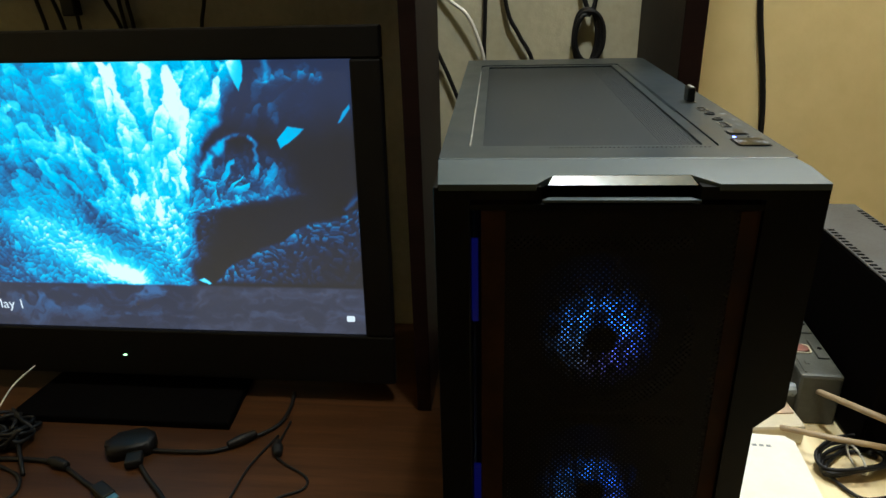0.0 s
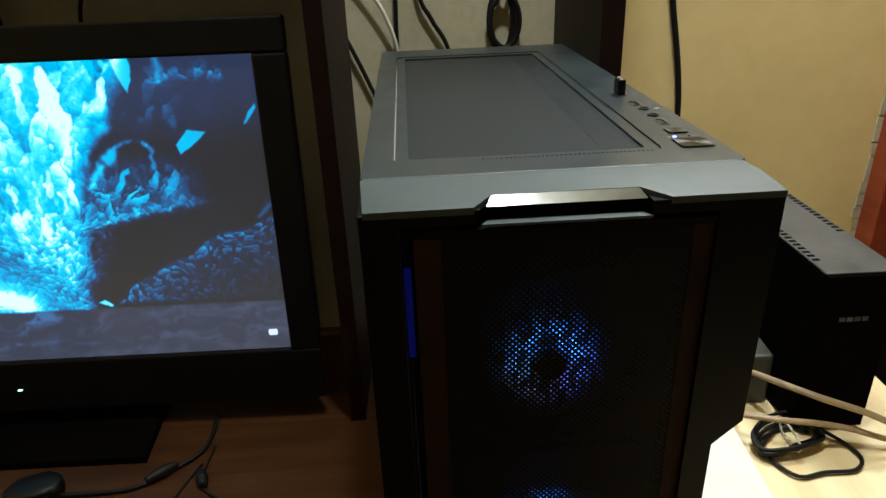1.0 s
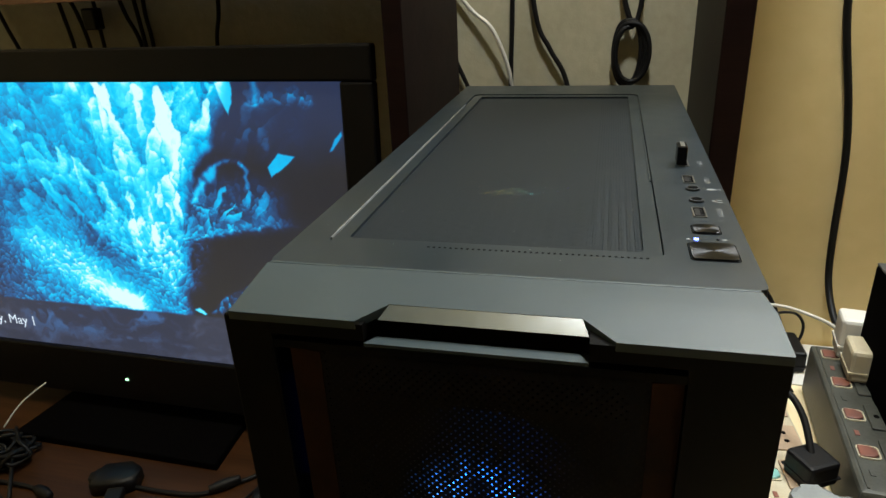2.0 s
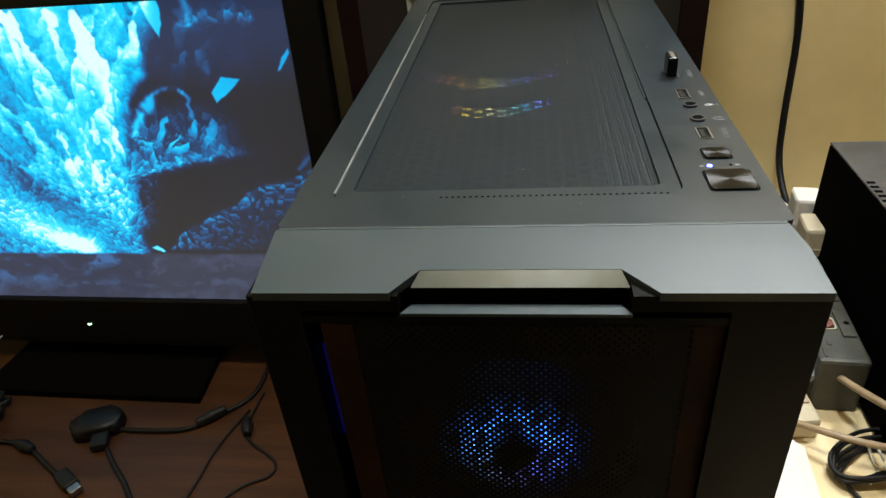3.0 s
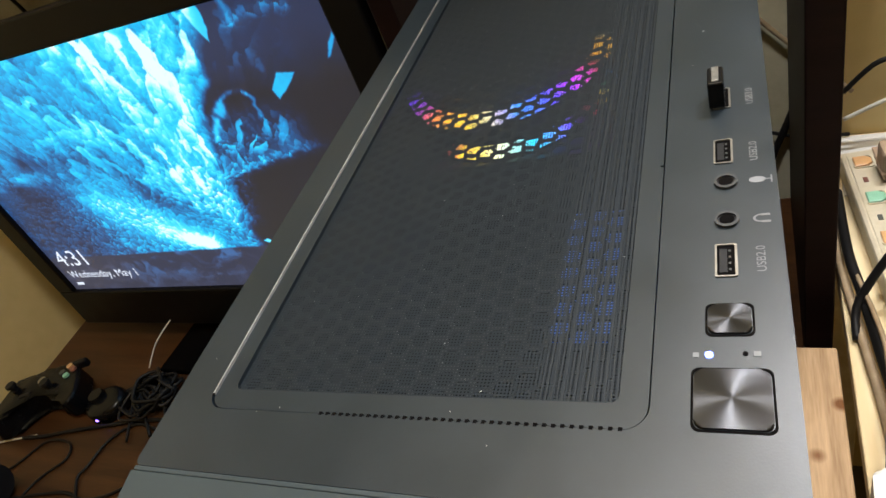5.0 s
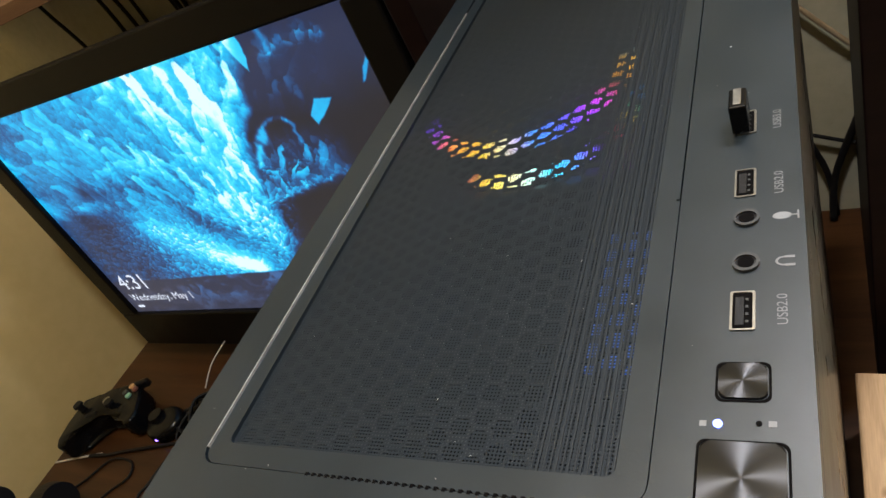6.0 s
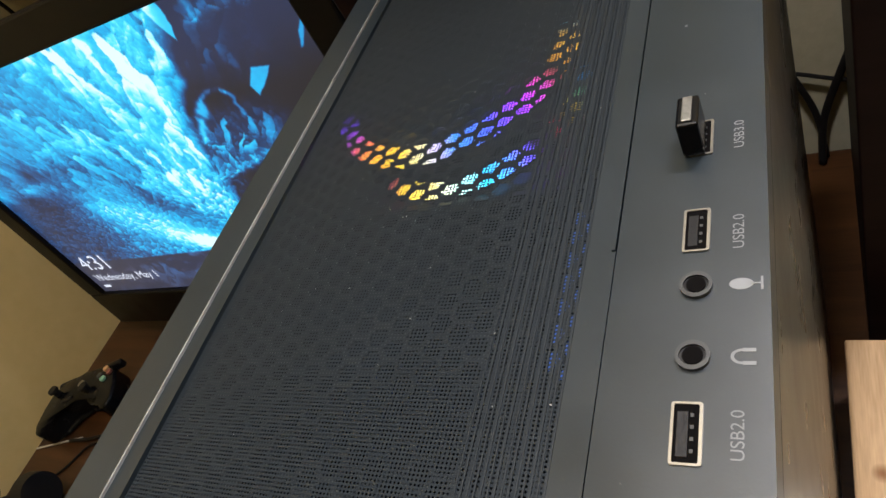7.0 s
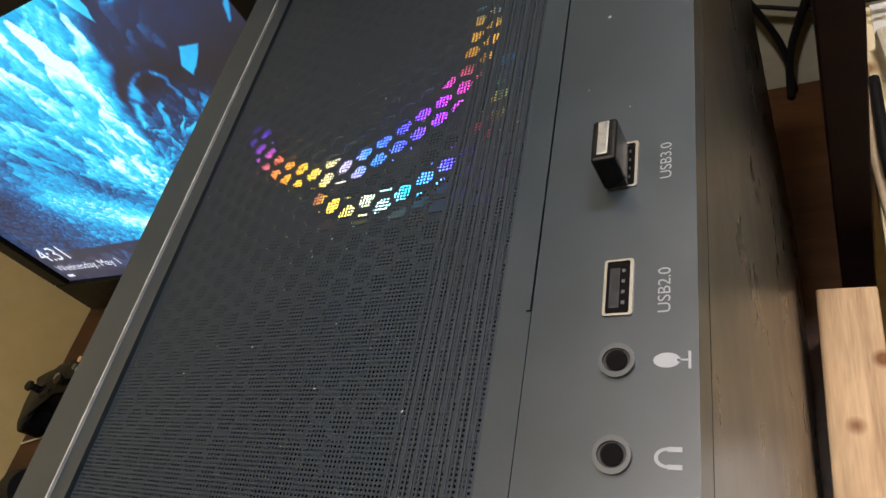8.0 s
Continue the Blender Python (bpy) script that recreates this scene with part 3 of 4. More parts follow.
part("stand_foot", prism([(-0.175, -0.083), (0.165, -0.083), (0.15, 0.09), (-0.16, 0.09)], 0.0, 0.012, 0.003), "shaded_black", monitor)
part("stand_neck", box(-0.045, 0.04, 0.012, 0.045, 0.07, 0.2, 0.006), "shaded_black", monitor)

# ---- computer case ----
case = thing("computer_case", "black and grey computer tower with mesh front on the desk", "computer", pose(0, 0, 0.70, 0, 0, 1.4))
L, R, BACK, T = -0.0915, 0.1155, 0.484, 0.5   # sides, rear and height, from the front edge and the desk
# body panels
part("left_panel", box(L, 0.03, 0.015, L + 0.004, BACK, T - 0.012), "black_gloss", case, "dark glass side panel")
part("right_panel", box(R - 0.004, 0.03, 0.015, R, BACK, T - 0.012, 0.001), "side_black", case, "satin black steel side panel")
part("rear_panel", box(L + 0.004, BACK - 0.004, 0.015, R - 0.004, BACK, T - 0.012), "case_paint", case)
part("bottom_panel", box(L, 0.02, 0.012, R, BACK, 0.0149), "case_paint", case)
part("drive_shroud", box(L + 0.005, 0.06, 0.13, R - 0.005, BACK - 0.005, 0.134), "interior", case)
part("motherboard_tray", box(R - 0.03, 0.06, 0.14, R - 0.026, BACK - 0.005, T - 0.02), "interior", case)
for x in (L + 0.03, R - 0.03):
    for y in (0.06, BACK - 0.05):
        part("foot", cyl(x, y, 0, 0.012, 0.014), "rubber", case)
# top cover with its opening for the dust filter
FX0, FX1, FY0, FY1 = -0.0745, 0.0795, 0.060, 0.437
top_outer = rounded(L, 0.0365, R, BACK, 0.003)
part("top_cover", frame_of(top_outer, rounded(FX0, FY0, FX1, FY1, 0.0075), T - 0.012, T), "case_paint", case)
# Lighter grey than the cover, putting the seam's glint into the colour.
part("cover_seam", box(L + 0.001, 0.0346, T - 0.003, R - 0.0032, 0.0364, T + 0.0002, 0.0004), "case_silver", case, "grey edge along the cover's front, lighter for its glint")
filt = part("dust_filter", frame_of(rounded(FX0 + 0.0006, FY0 + 0.0006, FX1 - 0.0006, FY1 - 0.0006, 0.007), rounded(FX0 + 0.0085, FY0 + 0.0085, FX1 - 0.0085, FY1 - 0.0085, 0.003), T - 0.004, T - 0.0008), "case_paint", case, "dark magnetic dust filter")
# Thin pale bar: the light caught by this edge is in its colour.
part("filter_edge", box(FX0 + 0.0004, FY0 + 0.006, T - 0.004, FX0 + 0.0011, FY1 - 0.05, T + 0.0002), "case_edge", filt, "filter edge with a painted highlight")
part("filter_edge", box(FX1 - 0.0016, FY0 + 0.11, T - 0.004, FX1 - 0.0006, FY1 - 0.008, T - 0.0001), "case_paint", filt)


def uv_sheet(name, corners, mat, parent):
    """A thin sheet whose hole pattern is laid out in metres."""
    bm = bmesh.new()
    vs = [bm.verts.new(c) for c in corners]
    f = bm.faces.new(vs)
    lay = bm.loops.layers.uv.new("UVMap")
    o, e1 = Vector(corners[0]), (Vector(corners[1]) - Vector(corners[0])).normalized()
    e2 = (Vector(corners[3]) - Vector(corners[0])).normalized()
    for lp in f.loops:
        d = lp.vert.co - o
        lp[lay].uv = (d.dot(e1), d.dot(e2))
    return part(name, bm, mat, parent)


for layer_z in (0.0025, 0.0026, 0.0027):   # woven mesh with real thickness, which closes up at a low angle
    mz = T - layer_z
    uv_sheet("fine_mesh", [(FX0 + 0.008, FY0 + 0.008, mz), (FX1 - 0.008, FY0 + 0.008, mz), (FX1 - 0.008, FY1 - 0.008, mz), (FX0 + 0.008, FY1 - 0.008, mz)], "dust_mesh", filt)
# ribs pressed into the filter beside the ports
for i in range(14):
    x = FX1 - 0.0095 - i * 0.0017
    part("rib", box(x - 0.00025, FY0 + 0.0085, T - 0.0026, x + 0.00025, FY1 - 0.02, T - 0.0023), "rib_dark", filt)
for i in range(38):
    x = FX0 + 0.05 + i * 0.0026
    part("rim_notch", box(x, FY0 - 0.0004, T - 0.003, x + 0.0011, FY0 + 0.0007, T + 0.00015), "hole", filt)

# honeycomb steel under the filter
hexa = bmesh.new()
PITCH, WEB, HZ = 0.0082, 0.0010, T - 0.0068
for j in range(int((FX1 - FX0) / (PITCH * 0.866)) + 1):
    for i in range(int((FY1 - FY0) / PITCH) + 1):
        cx = FX0 + 0.002 + j * PITCH * 0.866
        cy = FY0 + 0.003 + (i + 0.5 * (j % 2)) * PITCH
        if cx > FX1 or cy > FY1:
            continue
        ro, ri = PITCH / math.sqrt(3), PITCH / math.sqrt(3) - WEB
        a = [hexa.verts.new((cx + ro * math.cos(k * math.pi / 3), cy + ro * math.sin(k * math.pi / 3), HZ)) for k in range(6)]
        b = [hexa.verts.new((cx + ri * math.cos(k * math.pi / 3), cy + ri * math.sin(k * math.pi / 3), HZ)) for k in range(6)]
        c = [hexa.verts.new((cx + ri * math.cos(k * math.pi / 3), cy + ri * math.sin(k * math.pi / 3), HZ - 0.0012)) for k in range(6)]
        for k in range(6):
            hexa.faces.new((a[k], a[(k + 1) % 6], b[(k + 1) % 6], b[k]))
            hexa.faces.new((b[k], b[(k + 1) % 6], c[(k + 1) % 6], c[k]))
part("honeycomb_grille", hexa, "grille_steel", case, "dark honeycomb steel grille")["kind"] = "stuff"

# fan under the grille, with lit rings
FANX, FANY = -0.0120, 0.2925
RING = [(-162, (0.02, 0.0, 0.1)), (-148, (0.09, 0.02, 0.5)), (-135, (0.3, 0.04, 0.45)), (-124, (1.0, 0.15, 0.05)), (-112, (1.0, 0.42, 0.02)), (-98, (1.0, 0.62, 0.03)),
        (-88, (0.95, 0.85, 0.35)), (-80, (0.5, 0.45, 0.85)), (-72, (0.05, 0.3, 1.0)), (-55, (0.08, 0.08, 1.0)), (-42, (0.35, 0.03, 0.9)), (-33, (0.6, 0.03, 0.5)), (-25, (0.3, 0.03, 0.06)), (-20, (0.02, 0.01, 0.0)),
        (-12, (0.4, 0.17, 0.007)), (4, (0.35, 0.2, 0.014)), (12, (0.05, 0.3, 0.4))]
RING2 = [(-120, (1.0, 0.1, 0.12)), (-110, (1.0, 0.6, 0.02)), (-97, (1.0, 0.75, 0.1)), (-88, (0.9, 0.95, 0.5)), (-80, (0.5, 1.0, 0.8)), (-70, (0.03, 0.7, 1.0)), (-62, (0.05, 0.4, 1.0)), (-50, (0.12, 0.08, 0.9)), (-44, (0.01, 0.0, 0.03)), (-36, (0.0, 0.0, 0.0)), (-31, (0.07, 0.004, 0.01)), (-27, (0.0, 0.0, 0.0)), (-18, (0.09, 0.06, 0.004)), (-11, (0.01, 0.07, 0.035)), (-6, (0.0, 0.0, 0.0)), (8, (0.0, 0.08, 0.2))]


def lit_arc(name, stops, r, z, width, parent):
    """A flat glowing band along part of a circle, coloured from stop to stop."""
    bm = bmesh.new()
    lay = bm.verts.layers.float_color.new("picture")
    a0, a1, prev = stops[0][0], stops[-1][0], None
    n = int((a1 - a0) / 2)
    for i in range(n + 1):
        a = a0 + (a1 - a0) * i / n
        k = max(j for j in range(len(stops) - 1) if stops[j][0] <= a or j == 0)
        f = (a - stops[k][0]) / (stops[k + 1][0] - stops[k][0])
        col = [p + (q - p) * f for p, q in zip(stops[k][1], stops[k + 1][1])]
        fade = min(1, (i + 1) / 8, (n + 1 - i) / 8)
        ring = []
        for rr, zz in ((r - width / 2, z), (r + width / 2, z), (r + width / 2, z - 0.004), (r - width / 2, z - 0.004)):
            v = bm.verts.new((FANX + rr * math.cos(radians(a)), FANY + rr * math.sin(radians(a)), zz))
            v[lay] = (*[c * fade for c in col], 1)
            ring.append(v)
        if prev:
            for k2 in range(4):
                bm.faces.new((prev[k2], prev[(k2 + 1) % 4], ring[(k2 + 1) % 4], ring[k2]))
        prev = ring
    return part(name, bm, "ring_glow", parent, "glowing rainbow light ring")


fan = part("top_fan", frame_of(rounded(FANX - 0.0605, FANY - 0.0605, FANX + 0.0605, FANY + 0.0605, 0.008, 8), [(FANX + 0.0595 * math.cos(radians(a)), FANY + 0.0595 * math.sin(radians(a))) for a in np.arange(-90, 270, 10)], T - 0.0395, T - 0.035), "interior", case)
lit_arc("light_ring", RING, 0.0545, T - 0.0096, 0.0080, fan)
lit_arc("light_ring", RING2, 0.0546, T - 0.030, 0.0065, fan)
part("hub", cyl(FANX, FANY, T - 0.036, T - 0.016, 0.021, 32), "interior", fan, smooth=False)
for i in range(9):
    bl = bmesh.new()
    q = []
    for k in range(6):
        rr = 0.02 + k * 0.0062
        for s, zz in ((-0.16, T - 0.032), (0.16, T - 0.02)):
            aa = i * 2 * math.pi / 9 + s * 1.3 + k * 0.07
            q.append(bl.verts.new((FANX + rr * math.cos(aa), FANY + rr * math.sin(aa), zz)))
    for k in range(5):
        bl.faces.new((q[2 * k], q[2 * k + 1], q[2 * k + 3], q[2 * k + 2]))
    part("blade", bl, "interior", fan)

# front: grey top strip with the grip notch, dark shell and mesh
strip = [(L + 0.003, -0.0055), (-0.036, -0.0055), (-0.026, 0.0075), (0.0475, 0.0075), (0.0595, -0.0055), (R, -0.0055), (R - 0.0005, 0.02), (R - 0.003, 0.0345), (L, 0.0345)]
bm = prism(strip, -0.0035, 0, 0)
for v in bm.verts:   # falls gently towards the front
    v.co.z += T - 0.0001 - 0.0028 * max(0, (0.0345 - v.co.y) / 0.04) ** 1.3
part("top_strip", bm, "case_silver", case, "grey metallic strip over the front")
bm = bmesh.new()
q = [bm.verts.new(c) for c in ((-0.026, 0.0077, T - 0.0019), (0.0475, 0.0077, T - 0.0019), (0.0502, 0.0014, T - 0.0056), (-0.0292, 0.0014, T - 0.0056),
                               (-0.026, 0.0090, T - 0.0028), (0.0475, 0.0090, T - 0.0028), (0.0502, 0.0030, T - 0.0066), (-0.0292, 0.0030, T - 0.0066))]
for f in ((0, 1, 2, 3), (4, 5, 6, 7), (0, 1, 5, 4), (1, 2, 6, 5), (2, 3, 7, 6), (3, 0, 4, 7)):
    bm.faces.new([q[k] for k in f])
part("grip_bevel", bm, "bevel_metal", case, "bright bevelled edge of the grip")
# Solid dark box that stands in for the shade inside the grip.
part("grip_recess_shade", box(-0.04, 0.0064, T - 0.02, 0.064, 0.012, T - 0.0068), "hole", case)
part("grip_lip", prism([(-0.0325, -0.0065), (0.0505, -0.0065), (0.047, -0.001), (-0.029, -0.001)], T - 0.0129, T - 0.0115), "case_silver", case)
# shell: two side rails, head and sill
bm = bmesh.new()
outline = [(0.084, 0.01), (0.0995, 0.01), (0.0995, 0.342), (R, 0.358), (R, T - 0.0045), (0.084, T - 0.0045)]
lo = [bm.verts.new((x, -0.0052, z)) for x, z in outline]
hi = [bm.verts.new((x, 0.03, z)) for x, z in outline]
bm.faces.new(lo)
bm.faces.new(hi[::-1])
for i in range(6):
    bm.faces.new((lo[i], lo[(i + 1) % 6], hi[(i + 1) % 6], hi[i]))
shell = part("front_shell", bm, "shell_black", case, "black plastic front frame")
part("rail", box(L, -0.0052, 0.01, -0.0715, 0.03, T - 0.0045, 0.001), "shell_black", shell)
part("head", box(-0.0715, -0.0052, T - 0.0115, -0.033, 0.006, T - 0.0045), "shell_black", shell)
part("head", box(0.0505, -0.0052, T - 0.0115, 0.084, 0.006, T - 0.0045), "shell_black", shell)
part("head", box(-0.0715, -0.0045, T - 0.018, 0.084, 0.006, T - 0.0146), "shell_black", shell)
part("sill", box(-0.0715, -0.0052, 0.01, 0.084, 0.03, 0.03), "shell_black", shell)
part("mesh_cheek", prism([(-0.0655, -0.003), (-0.0520, -0.0048), (-0.0520, 0.0), (-0.0655, 0.0)], 0.03, T - 0.0185), "mesh_brown", shell)
part("mesh_cheek", prism([(0.0725, -0.0048), (0.0835, -0.003), (0.0835, 0.0), (0.0725, 0.0)], 0.03, T - 0.0185), "mesh_brown", shell)
uv_sheet("front_mesh", [(-0.0520, -0.0044, 0.03), (0.0725, -0.0044, 0.03), (0.0725, -0.0044, T - 0.0185), (-0.0520, -0.0044, T - 0.0185)], "front_mesh", shell)
part("light_slit", box(-0.0713, 0.008, 0.406, -0.0676, 0.010, 0.460), "led_slit", shell, "dim blue glow in a side slit")
part("light_slit", box(-0.0710, 0.012, 0.262, -0.0664, 0.014, 0.292), "led_slit", shell, "dim blue glow in a side slit")
part("fan_wall", box(-0.07, 0.034, 0.03, 0.083, 0.036, T - 0.02), "interior", case)
for z, share in ((0.394, 0.6), (0.272, 0.25), (0.150, 0.2)):
    f = part("front_fan", frame_of(rounded(-0.053, z - 0.058, 0.067, z + 0.058, 0.006, 8), [(0.007 + 0.056 * math.cos(radians(a)), z + 0.056 * math.sin(radians(a))) for a in np.arange(-90, 270, 10)], 0, 0.02), "interior", case)
    for v in f.data.vertices:
        v.co = (v.co.x, 0.012 + v.co.z, v.co.y)
    hub = part("hub", cyl(0.007, 0, 0, 0.012, 0.009, 32), "interior", f)
    lit = bmesh.new()
    lay = lit.verts.layers.float_color.new("picture")
    prev = None
    for r, power in ((0.0085, 0.1), (0.0125, 1.2), (0.0185, 2.0), (0.024, 0.8), (0.029, 0.1), (0.038, 0.0)):
        row, power = [], power * share
        for i in range(48):
            a = 2 * math.pi * i / 48
            v = lit.verts.new((r * math.cos(a), r * math.sin(a), 0))
            v[lay] = (0.05 * power, 0.24 * power * (0.6 + 0.4 * math.sin(a)), power * (0.55 + 0.45 * math.sin(a + 0.4)), 1)
            row.append(v)
        if prev:
            for i in range(48):
                lit.faces.new((prev[i], prev[(i + 1) % 48], row[(i + 1) % 48], row[i]))
        prev = row
    ring = part("light_ring", lit, "fan_blue", f, "blue light ring")
    for ob, yy, xx in ((hub, 0.008, 0.0), (ring, 0.0125, 0.007)):
        for v in ob.data.vertices:
            v.co = (v.co.x + xx, yy + v.co.z, z + v.co.y)

# ports and buttons along the top
PX = 0.0992


def usb_port(y, x=PX, width=0.0058, length=0.0138):
    u = part("usb_port", frame_of(rounded(x - width / 2 - 0.0003, y - length / 2, x + width / 2 + 0.0003, y + length / 2, 0.0006, 2), rounded(x - width / 2 + 0.0003, y - length / 2 + 0.0005, x + width / 2 - 0.0004, y + length / 2 - 0.0005, 0.0004, 2), T - 0.006, T + 0.0005), "steel", case, "steel-rimmed socket")
    part("well", box(x - width / 2 + 0.0003, y - length / 2 + 0.0004, T + 0.00005, x + width / 2 - 0.0003, y + length / 2 - 0.0004, T + 0.00015), "hole", u)
    part("tongue", box(x - 0.0019, y - length / 2 + 0.0018, T + 0.00016, x + 0.0003, y + length / 2 - 0.0022, T + 0.0004), "black_plastic", u)
    for k in range(4):
        part("contact", box(x + 0.0007, y - 0.0042 + k * 0.0026, T + 0.00016, x + 0.0014, y - 0.0034 + k * 0.0026, T + 0.0003), "grey_dark", u)
    return u


def jack(y):
    j = part("audio_jack", cyl(PX + 0.0006, y, T - 0.002, T + 0.0005, 0.0036, 28), "black_plastic", case)
    part("rim", frame_of([(PX + 0.0006 + 0.0037 * math.cos(a), y + 0.0037 * math.sin(a)) for a in np.linspace(0, 2 * math.pi, 29)[:-1]], [(PX + 0.0006 + 0.0029 * math.cos(a), y + 0.0026 * math.sin(a)) for a in np.linspace(0, 2 * math.pi, 29)[:-1]], T, T + 0.0011), "grey_dark", j)
    part("hole", cyl(PX + 0.0006, y, T + 0.0006, T + 0.0009, 0.0022, 20), "hole", j)


usb_port(0.2075)
usb_port(0.1738)
usb_port(0.1197)
jack(0.1566)
jack(0.1376)


def print_bar(x, y, w, h):
    part("printed_mark", box(x - w / 2, y - h / 2, T, x + w / 2, y + h / 2, T + 0.00012), "print_white", case)


for y, words in ((0.208, "USB3.0"), (0.1735, "USB2.0"), (0.121, "USB2.0")):
    lettering("printed_mark", words, 0.0037, "print_white", case, pose(0.1101, y - 0.0066, T + 0.00015, 0, 0, 90))
# microphone and headphone marks
part("printed_mark", prism([(0.1095 + 0.0026 * math.cos(a), 0.1566 + 0.0016 * math.sin(a)) for a in np.linspace(0, 2 * math.pi, 17)[:-1]], T, T + 0.00012), "print_white", case)
print_bar(0.1126, 0.1566, 0.0022, 0.0004)
print_bar(0.1138, 0.1566, 0.0005, 0.0036)
bm = bmesh.new()
arc = [(0.1098 - 0.0024 * math.cos(a), 0.1376 + 0.0019 * math.sin(a)) for a in np.linspace(-1.6, 1.6, 13)]
arc2 = [(0.1098 - 0.0017 * math.cos(a), 0.1376 + 0.0013 * math.sin(a)) for a in np.linspace(-1.6, 1.6, 13)]
for i in range(12):
    bm.faces.new([bm.verts.new((*p, T + 0.00012)) for p in (arc[i], arc[i + 1], arc2[i + 1], arc2[i])])
part("printed_mark", bm, "print_white", case)
for s in (-1, 1):
    print_bar(0.1111, 0.1376 + s * 0.0016, 0.0026, 0.0009)


def button(name, x0, y0, x1, y1, r):
    b = part(name, frame_of(rounded(x0 - 0.0006, y0 - 0.0006, x1 + 0.0006, y1 + 0.0006, r), rounded(x0, y0, x1, y1, r), T - 0.002, T + 0.00012), "hole", case)
    part("cap", prism(rounded(x0 + 0.0002, y0 + 0.0002, x1 - 0.0002, y1 - 0.0002, r), T - 0.002, T + 0.0009, 0.0005), "button_" + name, b, "turned metal cap")


button("power_button", 0.0902, 0.0612, 0.1092, 0.0795, 0.0022)
button("reset_button", 0.0938, 0.0912, 0.1055, 0.1020, 0.002)
part("power_light", cyl(0.0942, 0.0843, T - 0.001, T + 0.0004, 0.0011, 16), "led_power", case, "bright blue-white indicator light")
part("drive_light", cyl(0.1033, 0.0848, T - 0.001, T + 0.0003, 0.0007, 12), "hole", case)
print_bar(0.0908, 0.0843, 0.0016, 0.0016)
print_bar(0.1062, 0.0848, 0.0018, 0.0016)
part("dent", cyl(0.0925, 0.2640, T, T + 0.0002, 0.0005, 10), "print_white", case)

# receiver plugged into the rear socket
stick = thing("usb_stick", "small black USB receiver plugged into the top of the case", "usb stick", case.matrix_world @ pose(PX - 0.0014, 0.2062, T + 0.0006))
part("body", box(-0.0030, -0.0060, 0.0, 0.0028, 0.0060, 0.0115, 0.0008), "black_gloss", stick)
part("cap", box(-0.0014, -0.0048, 0.0115, 0.0012, 0.005, 0.0121, 0.0003), "stick_grey", stick, "worn silver print on the end")

# Glowing slab added deep inside for the blue glow behind the grille.
part("glow_slab", box(-0.026, 0.24, T - 0.20, 0.018, 0.37, T - 0.196), "glow_inner", case, "dim blue glow inside the case")

# dust on the filter and cover
random.seed(21)
dust = bmesh.new()
for k in range(70):
    x, y = random.uniform(L + 0.004, R - 0.004), random.uniform(0.045, BACK - 0.05)
    z = T - 0.0024 if FX0 + 0.009 < x < FX1 - 0.009 and FY0 + 0.009 < y < FY1 - 0.009 else T + 0.00005
    w, a = random.uniform(0.00012, 0.00035), random.uniform(0, 3.14)
    q = [dust.verts.new((x + w * sx * math.cos(a) - 0.4 * w * sy * math.sin(a), y + w * sx * math.sin(a) + 0.4 * w * sy * math.cos(a), z + (0.00015 if sx * sy > 0 else 0.00003))) for sx, sy in ((-1, -1), (1, -1), (1, 1), (-1, 1))]
    dust.faces.new(q)
part("dust", dust, "dust_white", case, "pale dust flecks")["kind"] = "stuff"

# ---- cables on the wall ----
WY = 0.708
WALL_CORDS = [
    [(-0.94, 1.31), (-0.925, 1.26), (-0.905, 1.2), (-0.89, 1.1)],
    [(-0.812, 1.31), (-0.806, 1.27), (-0.80, 1.22), (-0.798, 1.1)],
    [(-0.795, 1.31), (-0.778, 1.27), (-0.768, 1.21), (-0.765, 1.1)],
    [(-0.70, 1.31), (-0.690, 1.27), (-0.672, 1.22), (-0.665, 1.1)],
    [(-0.672, 1.31), (-0.668, 1.26), (-0.664, 1.2), (-0.66, 1.1)],
    [(-0.652, 1.31), (-0.655, 1.27), (-0.652, 1.23), (-0.65, 1.1)],
    [(-0.522, 1.33), (-0.528, 1.27), (-0.540, 1.22), (-0.545, 1.1)],
    [(-0.090, 1.45), (-0.092, 1.26), (-0.094, 1.18), (-0.094, 1.05)],
    [(-0.085, 1.45), (-0.063, 1.262), (-0.042, 1.21), (-0.02, 1.17), (0.0, 1.08)],
    [(-0.185, 1.24), (-0.172, 1.2), (-0.150, 1.15), (-0.13, 1.1)],
]
for pts in WALL_CORDS:
    cable("cable", [(x, WY - 0.004, z) for x, z in pts], 0.0032, "rubber", "thin black cable hanging down the plastered wall", "cables on the wall")
cable("cable", [(-0.745, WY - 0.004, 1.31), (-0.743, WY - 0.004, 1.25), (-0.742, WY - 0.004, 1.1)], 0.003, "rubber", "thin black cable hanging down the plastered wall", "cables on the wall")
plug = thing("wall_plug", "small black plug hanging on the plastered wall", "plug", pose(-0.745, WY - 0.012, 1.262))
part("body", box(-0.012, -0.01, -0.012, 0.012, 0.01, 0.02, 0.003), "black_plastic", plug)
cable("white_cable", [(-0.2, WY - 0.004, 1.33), (-0.150, WY - 0.004, 1.265), (-0.118, WY - 0.012, 1.238), (-0.098, WY - 0.008, 1.19), (-0.093, WY - 0.004, 1.16)], 0.0028, "white_cable", "thin white cable hanging on the plastered wall")
coil = []
for k in range(3):
    for i in range(10):
        a = 2 * math.pi * i / 10
        coil.append((0.057 + (0.017 + 0.002 * k) * math.sin(a) + 0.003 * k, WY - 0.008 - 0.003 * k, 1.205 + (0.042 - 0.003 * k) * math.cos(a)))
